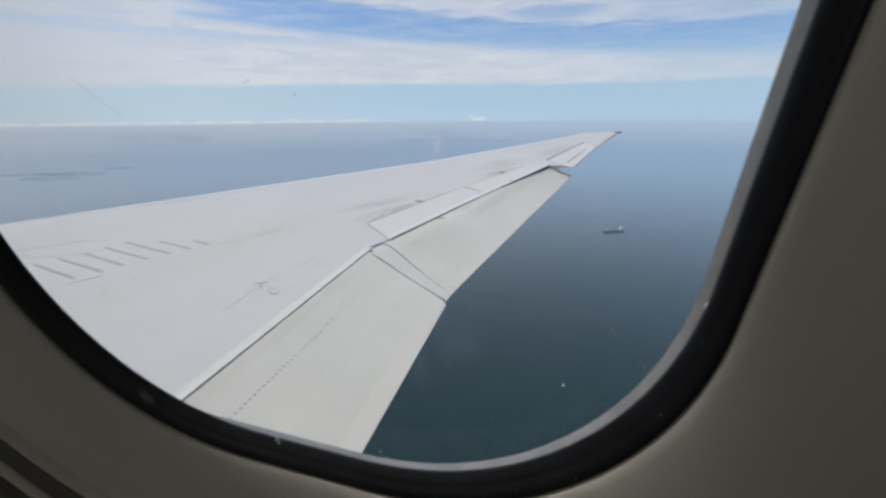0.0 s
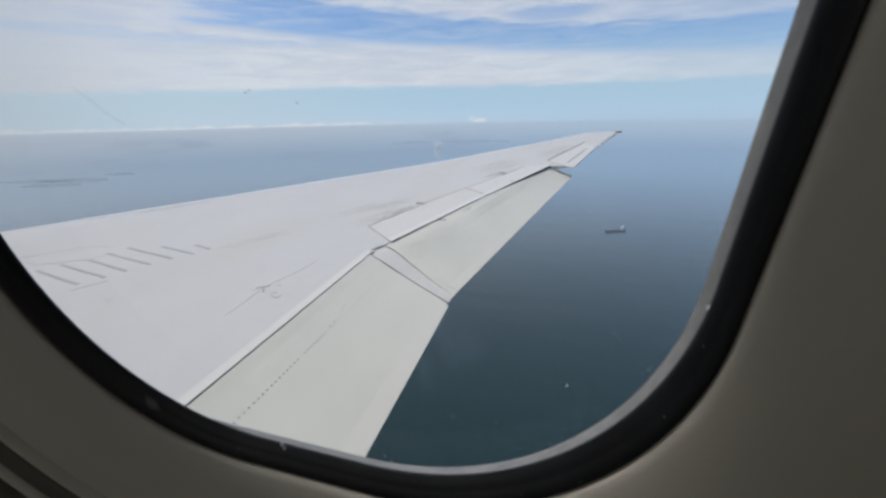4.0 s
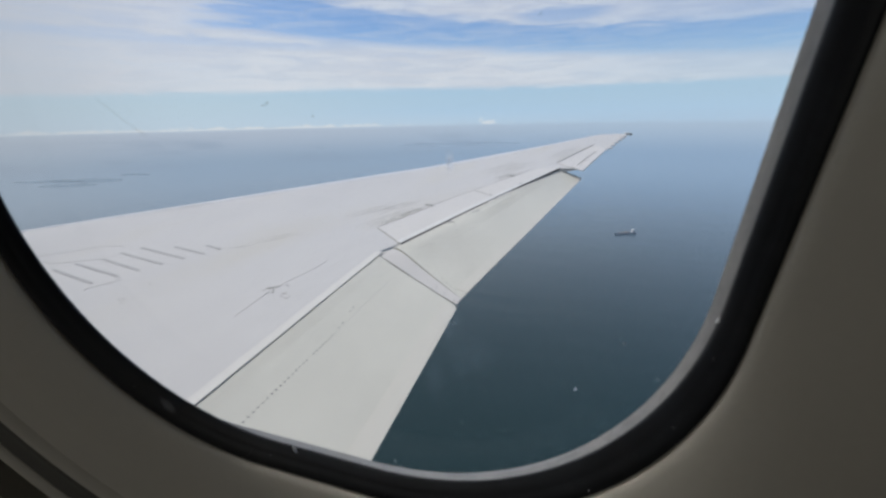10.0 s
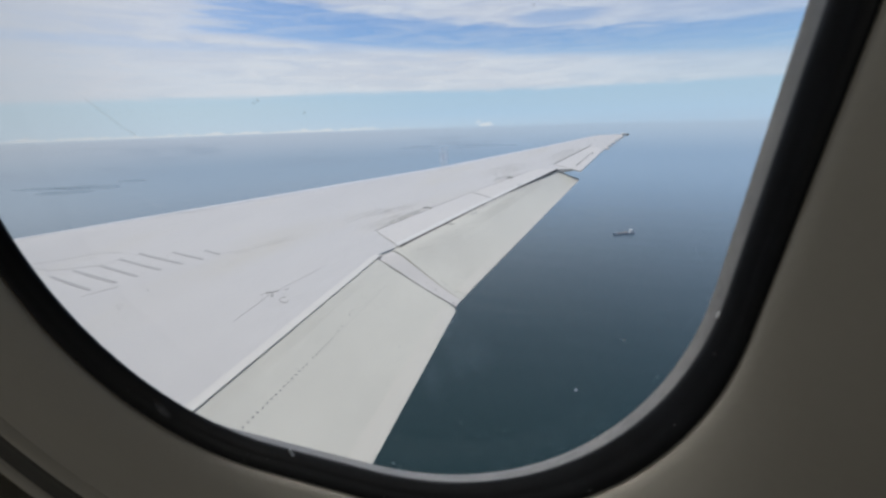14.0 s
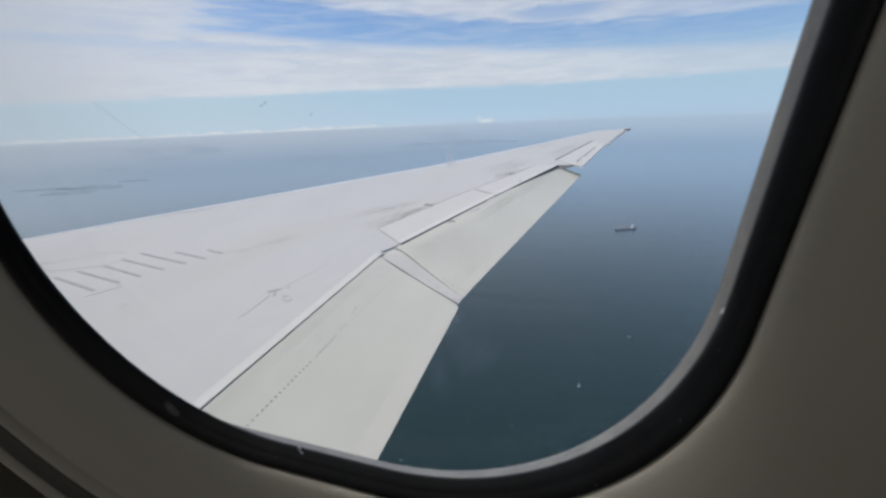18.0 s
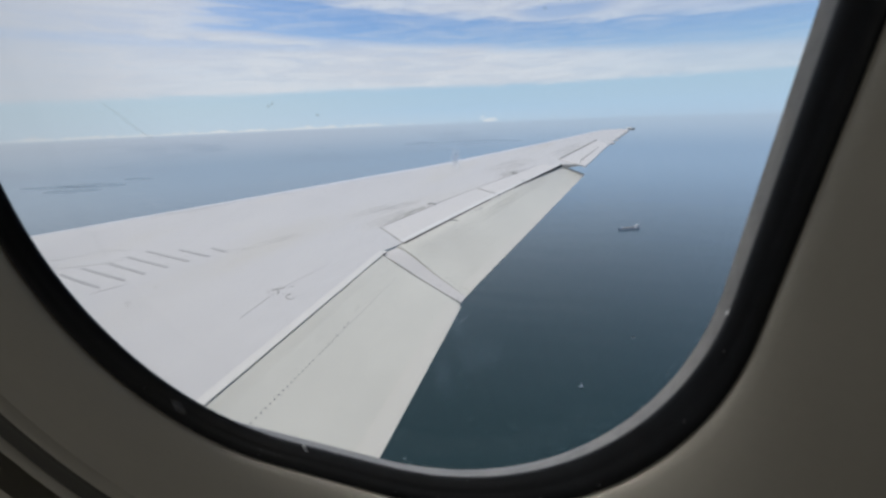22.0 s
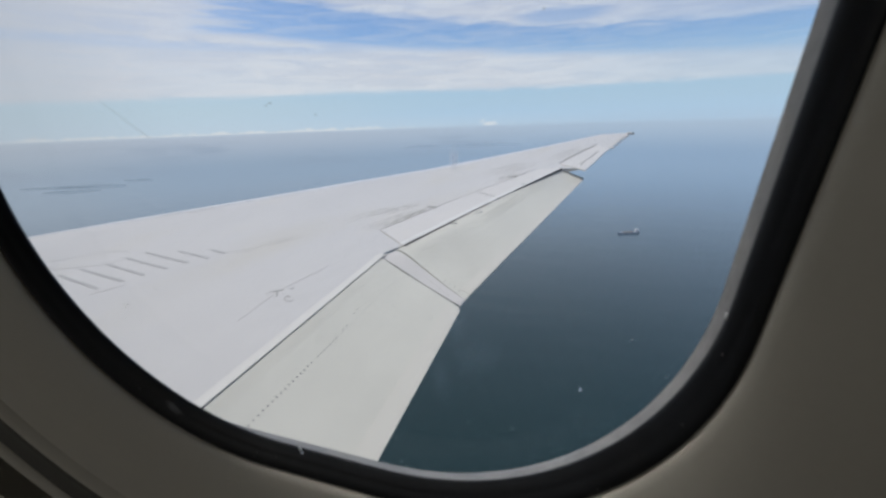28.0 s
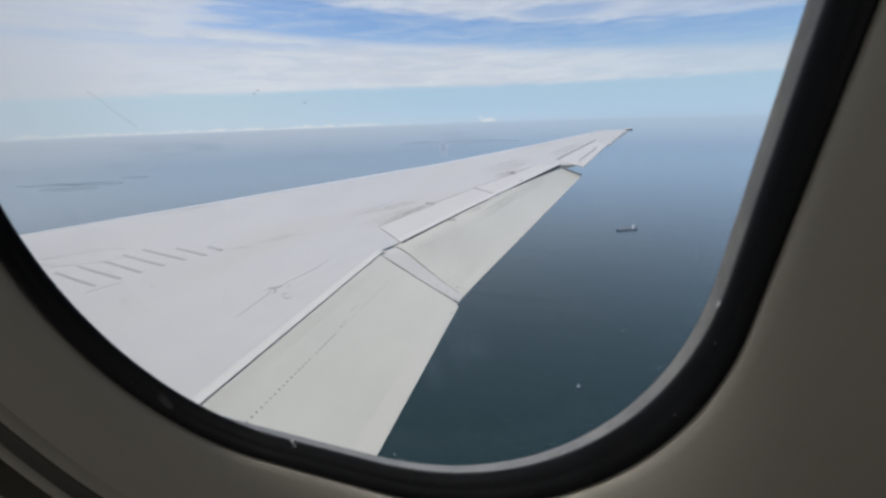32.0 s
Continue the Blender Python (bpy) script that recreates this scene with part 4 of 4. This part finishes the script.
chip = material("pale_speck", (0.72, 0.74, 0.74), 0.7, var=0.2, scale=300)
pale = thin("pale_dust", (0.85, 0.87, 0.87), 0.5, "Translucent")
fly = thin("dark_speck", (0.12, 0.13, 0.14), 0.45)
fly_line = thin("scratch_line", (0.25, 0.28, 0.32), 0.045)


def speck(u, v, r, mat, seed, d=0.0170, name="speck", squash=0.7):
    rnd = random.Random(seed)
    bm = bmesh.new()
    n = 9
    rim = [(u + r * rnd.uniform(0.5, 1.1) * math.cos(2 * math.pi * i / n), v + squash * r * rnd.uniform(0.5, 1.1) * math.sin(2 * math.pi * i / n)) for i in range(n)]
    rows = [[(a, b, d + 0.0003) for a, b in rim], [(a, b, d) for a, b in rim], [(lerp(a, u, 0.5), lerp(b, v, 0.5), d - 0.0003) for a, b in rim]]
    vs = grid(bm, rows, close_u=True)
    bm.faces.new(vs[-1])
    return part(name, bm, mat, window)


K = 0.122 / 0.117
SPECKS = ((0.0258, -0.0861, 0.00055, 0), (-0.0079, -0.1358, 0.00055, 0), (-0.0251, -0.1371, 0.0005, 0), (-0.0905, -0.0201, 0.0006, 1), (-0.0889, -0.0193, 0.0005, 1), (-0.0737, -0.0224, 0.00045, 1), (-0.0552, -0.1712, 0.0009, 0), (-0.0525, -0.1735, 0.0006, 0), (-0.0288, -0.0899, 0.0007, 0), (0.0379, -0.0981, 0.0005, 0), (-0.009, 0.004, 0.0005, 1))
for i, (u, v, r, k) in enumerate(SPECKS):
    speck(u * K, v * K, r * 0.8, (pale, fly)[k], i)
rnd = random.Random(5)
for i in range(45):
    u, v = rnd.uniform(-0.06, 0.03), rnd.uniform(-0.165, -0.09)
    speck(u, v, rnd.uniform(0.00008, 0.0002), pale, 100 + i)


def hair(pts, w, mat, name, d=0.0169):
    bm = bmesh.new()
    rows = []
    for i, (u, v) in enumerate(pts):
        a, b = pts[max(0, i - 1)], pts[min(len(pts) - 1, i + 1)]
        k = math.hypot(b[0] - a[0], b[1] - a[1])
        nu, nv = -(b[1] - a[1]) / k * w, (b[0] - a[0]) / k * w
        rows.append([(u + nu, v + nv, d), (u - nu, v - nv, d), (u - nu, v - nv, d + 0.0002), (u + nu, v + nv, d + 0.0002)])
    grid(bm, rows, close_u=True)
    return part(name, bm, mat, window)


hair(((-0.1649, -0.0216), (-0.1593, -0.0254), (-0.1535, -0.0298), (-0.1467, -0.0337)), 0.0004, fly_line, "scratch")

# wiped dust on the pane
wisp = smudge_material("pane_wisp", (0.85, 0.87, 0.9), 0.34, 120.0, True)
smear = smudge_material("pane_smear", (0.72, 0.80, 0.88), 0.016, 160.0, True)
for pts, w, mt in ((((-0.0326, -0.0305), (-0.0323, -0.0343), (-0.0315, -0.0384)), 0.0014, wisp), (((-0.0330, -0.0860), (-0.0290, -0.0950), (-0.0300, -0.1060)), 0.004, smear), (((-0.0300, -0.1010), (-0.0255, -0.1120), (-0.0262, -0.1220)), 0.005, smear), (((-0.0400, -0.1080), (-0.0375, -0.1220), (-0.0350, -0.1380)), 0.004, smear), (((-0.0200, -0.0950), (-0.0190, -0.1060), (-0.0230, -0.1150)), 0.006, smear)):
    hair(pts, w, mt, "smear")

# marks on the seal and the outer frame
seal_dust = material("seal_dust", (0.08, 0.08, 0.085), 0.8, var=0.3, scale=300)
# soft reflected highlight on the seal, painted in as a pale patch
sheen = smudge_material("seal_sheen", (0.5, 0.53, 0.6), 0.16, 350.0)
hair(((-0.1673, -0.153), (-0.1667, -0.1584), (-0.1637, -0.1628)), 0.0036, sheen, "sheen", 0.0010)
speck(-0.0986, -0.1649, 0.0011, chip, 301, 0.0012, "mark", 1.2)
speck(-0.0979, -0.1669, 0.0007, chip, 302, 0.0012, "mark")
speck(0.0468, -0.0695, 0.0010, chip, 303, 0.0068, "mark", 1.8)
for i in range(14):
    t = rnd.uniform(0.2, 0.8)
    q = outline(B(t))[rnd.randrange(70, 144)]
    speck(q[0], q[1], rnd.uniform(0.0001, 0.00025), seal_dust, 400 + i, 0.006 * (1 - t) - 0.0019, "mark")

# ---- ship, sailing boat and islands ----
hull_paint = material("hull_paint", (0.27, 0.31, 0.37), 0.6, var=0.2, scale=0.6)
deck_paint = material("deck_paint", (0.22, 0.20, 0.19), 0.7, var=0.2, scale=0.6)
ship_white = material("ship_white", (0.6, 0.62, 0.64), 0.5, var=0.06, scale=0.8)


def cargo_ship():
    """A small coaster: bow at +x, 16 m long."""
    ship = thing("cargo_ship", "small dark cargo ship with white bridge at the stern", "ship")
    bm = bmesh.new()
    rows = []
    for x, w, h in ((-8, 1.0, 1.5), (-7.2, 1.35, 1.4), (-4, 1.45, 1.3), (2, 1.45, 1.3), (5.2, 1.2, 1.5), (7.2, 0.55, 1.9), (8.2, 0.05, 2.1)):
        rows.append([(x, -w, h), (x, -w * 0.92, 0.4), (x - 0.1, -w * 0.6, -0.3), (x - 0.1, w * 0.6, -0.3), (x, w * 0.92, 0.4), (x, w, h)])
    vs = grid(bm, rows)
    bm.faces.new(vs[0])
    for a, b in zip(vs, vs[1:]):
        bm.faces.new((a[0], b[0], b[5], a[5]))
    part("hull", bm, hull_paint, ship, "dark painted hull")
    for x in (-3.2, -0.4, 2.4):
        bm = bmesh.new()
        box(bm, (x, -1.05, 1.25), (x + 2.4, 1.05, 1.75), 0.08)
        part("hatch_cover", bm, deck_paint, ship)
    bm = bmesh.new()
    box(bm, (-7.4, -1.2, 1.35), (-4.9, 1.2, 2.6), 0.06)
    box(bm, (-7.0, -1.05, 2.6), (-5.1, 1.05, 3.1), 0.06)
    box(bm, (-6.6, -1.45, 3.1), (-5.0, 1.45, 3.7), 0.06)
    part("bridge", bm, ship_white, ship, "white bridge house")
    bm = bmesh.new()
    bmesh.ops.create_cone(bm, cap_ends=True, segments=12, radius1=0.35, radius2=0.28, depth=1.4, matrix=Matrix.Translation((-7.0, 0, 3.4)))
    part("funnel", bm, hull_paint, ship)
    for x, h in ((5.6, 2.2), (-5.4, 1.2)):
        bm = bmesh.new()
        z = 1.6 if x > 0 else 3.65
        bmesh.ops.create_cone(bm, cap_ends=True, segments=8, radius1=0.10, radius2=0.05, depth=h, matrix=Matrix.Translation((x, 0, z + h / 2)))
        part("mast", bm, ship_white, ship)
    return ship


ship = cargo_ship()
ship.matrix_world = pose(91.8, 1016.8, SEA, 0, 0, 206) @ Matrix.Diagonal((3.09, 3.09, 2.63, 1))


def sailing_boat():
    boat = thing("sailing_boat", "tiny white sailing boat under full sail", "boat")
    bm = bmesh.new()
    rows = []
    for x, w in ((-0.6, 0.12), (-0.3, 0.19), (0.2, 0.17), (0.55, 0.06), (0.7, 0.01)):
        rows.append([(x, -w, 0.13), (x, -w * 0.6, -0.05), (x, w * 0.6, -0.05), (x, w, 0.13)])
    vs = grid(bm, rows, close_u=True)
    bm.faces.new(vs[0])
    part("hull", bm, ship_white, boat)
    bm = bmesh.new()
    bmesh.ops.create_cone(bm, cap_ends=True, segments=8, radius1=0.02, radius2=0.012, depth=1.7, matrix=Matrix.Translation((0.1, 0, 0.95)))
    part("mast", bm, ship_white, boat)
    for name, p in (("mainsail", ((0.07, 0, 0.28), (-0.55, 0.08, 0.3), (0.07, 0, 1.7))), ("jib", ((0.13, 0, 1.4), (0.62, 0, 0.22), (0.16, 0.05, 0.3)))):
        bm = bmesh.new()
        rows = []
        for i in range(6):
            t = i / 5
            a, b = Vector(p[0]).lerp(Vector(p[2]), t), Vector(p[1]).lerp(Vector(p[2]), t)
            rows.append([a.lerp(b, s) + Vector((0, 0.10 * math.sin(math.pi * s) * (1 - t), 0)) for s in (0, 0.33, 0.66, 1)])
        back = [[q + Vector((0, 0.008, 0)) for q in r] for r in rows]
        grid(bm, [r + list(reversed(k)) for r, k in zip(rows, back)], close_u=True)
        part(name, bm, ship_white, boat, "white sail")
    return boat


boat = sailing_boat()
boat.matrix_world = pose(3.3, 386.5, SEA + 0.05, 0, 0, 200) @ Matrix.Diagonal((2.9, 2.9, 2.9, 1))

# haze put into the land's colour: bluish and see-through, fainter for the far island
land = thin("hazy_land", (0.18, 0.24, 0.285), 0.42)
hazy_far_land = thin("hazy_far_land", (0.22, 0.29, 0.37), 0.26)


def island(cx, cy, length, width, turn, high, mat, seed, label):
    """A low uneven island, long and thin, on the water."""
    bm = bmesh.new()
    rows = []
    n = 48
    for q, h in ((1.0, -0.3), (0.93, 0.25), (0.8, 0.5), (0.55, 0.85), (0.25, 1.0)):
        row = []
        for i in range(n):
            a = 2 * math.pi * i / n
            k = 1 + 0.35 * noise.noise(Vector((math.cos(a) * 1.4, math.sin(a) * 1.4, seed))) + 0.18 * noise.noise(Vector((math.cos(a) * 4, math.sin(a) * 4, seed + 7)))
            row.append((length / 2 * q * k * math.cos(a), width / 2 * q * k * math.sin(a), high * h * (1 + 0.5 * noise.noise(Vector((i * 0.7, q * 5, seed))))))
        rows.append(row)
    vs = grid(bm, rows, close_u=True)
    bm.faces.new(vs[-1])
    ob = solid("island", bm, mat, label, "island", "low islands in the haze")
    ob.matrix_world = pose(cx, cy, SEA, 0, 0, turn)
    return ob


LOW = "low island lying flat on the sea, haze put into its blue-grey colour"
for cx, cy, l, w, a, h, mt, sd in ((-2488, 1580, 435, 174, 4, 2.3, land, 1), (-2682, 1508, 435, 116, 10, 2.3, land, 2), (-2407, 1421, 319, 130, 12, 2.3, land, 3), (-2499, 1827, 174, 87, 10, 2.3, land, 4), (-1363, 4524, 1363, 638, 8, 2.9, hazy_far_land, 5)):
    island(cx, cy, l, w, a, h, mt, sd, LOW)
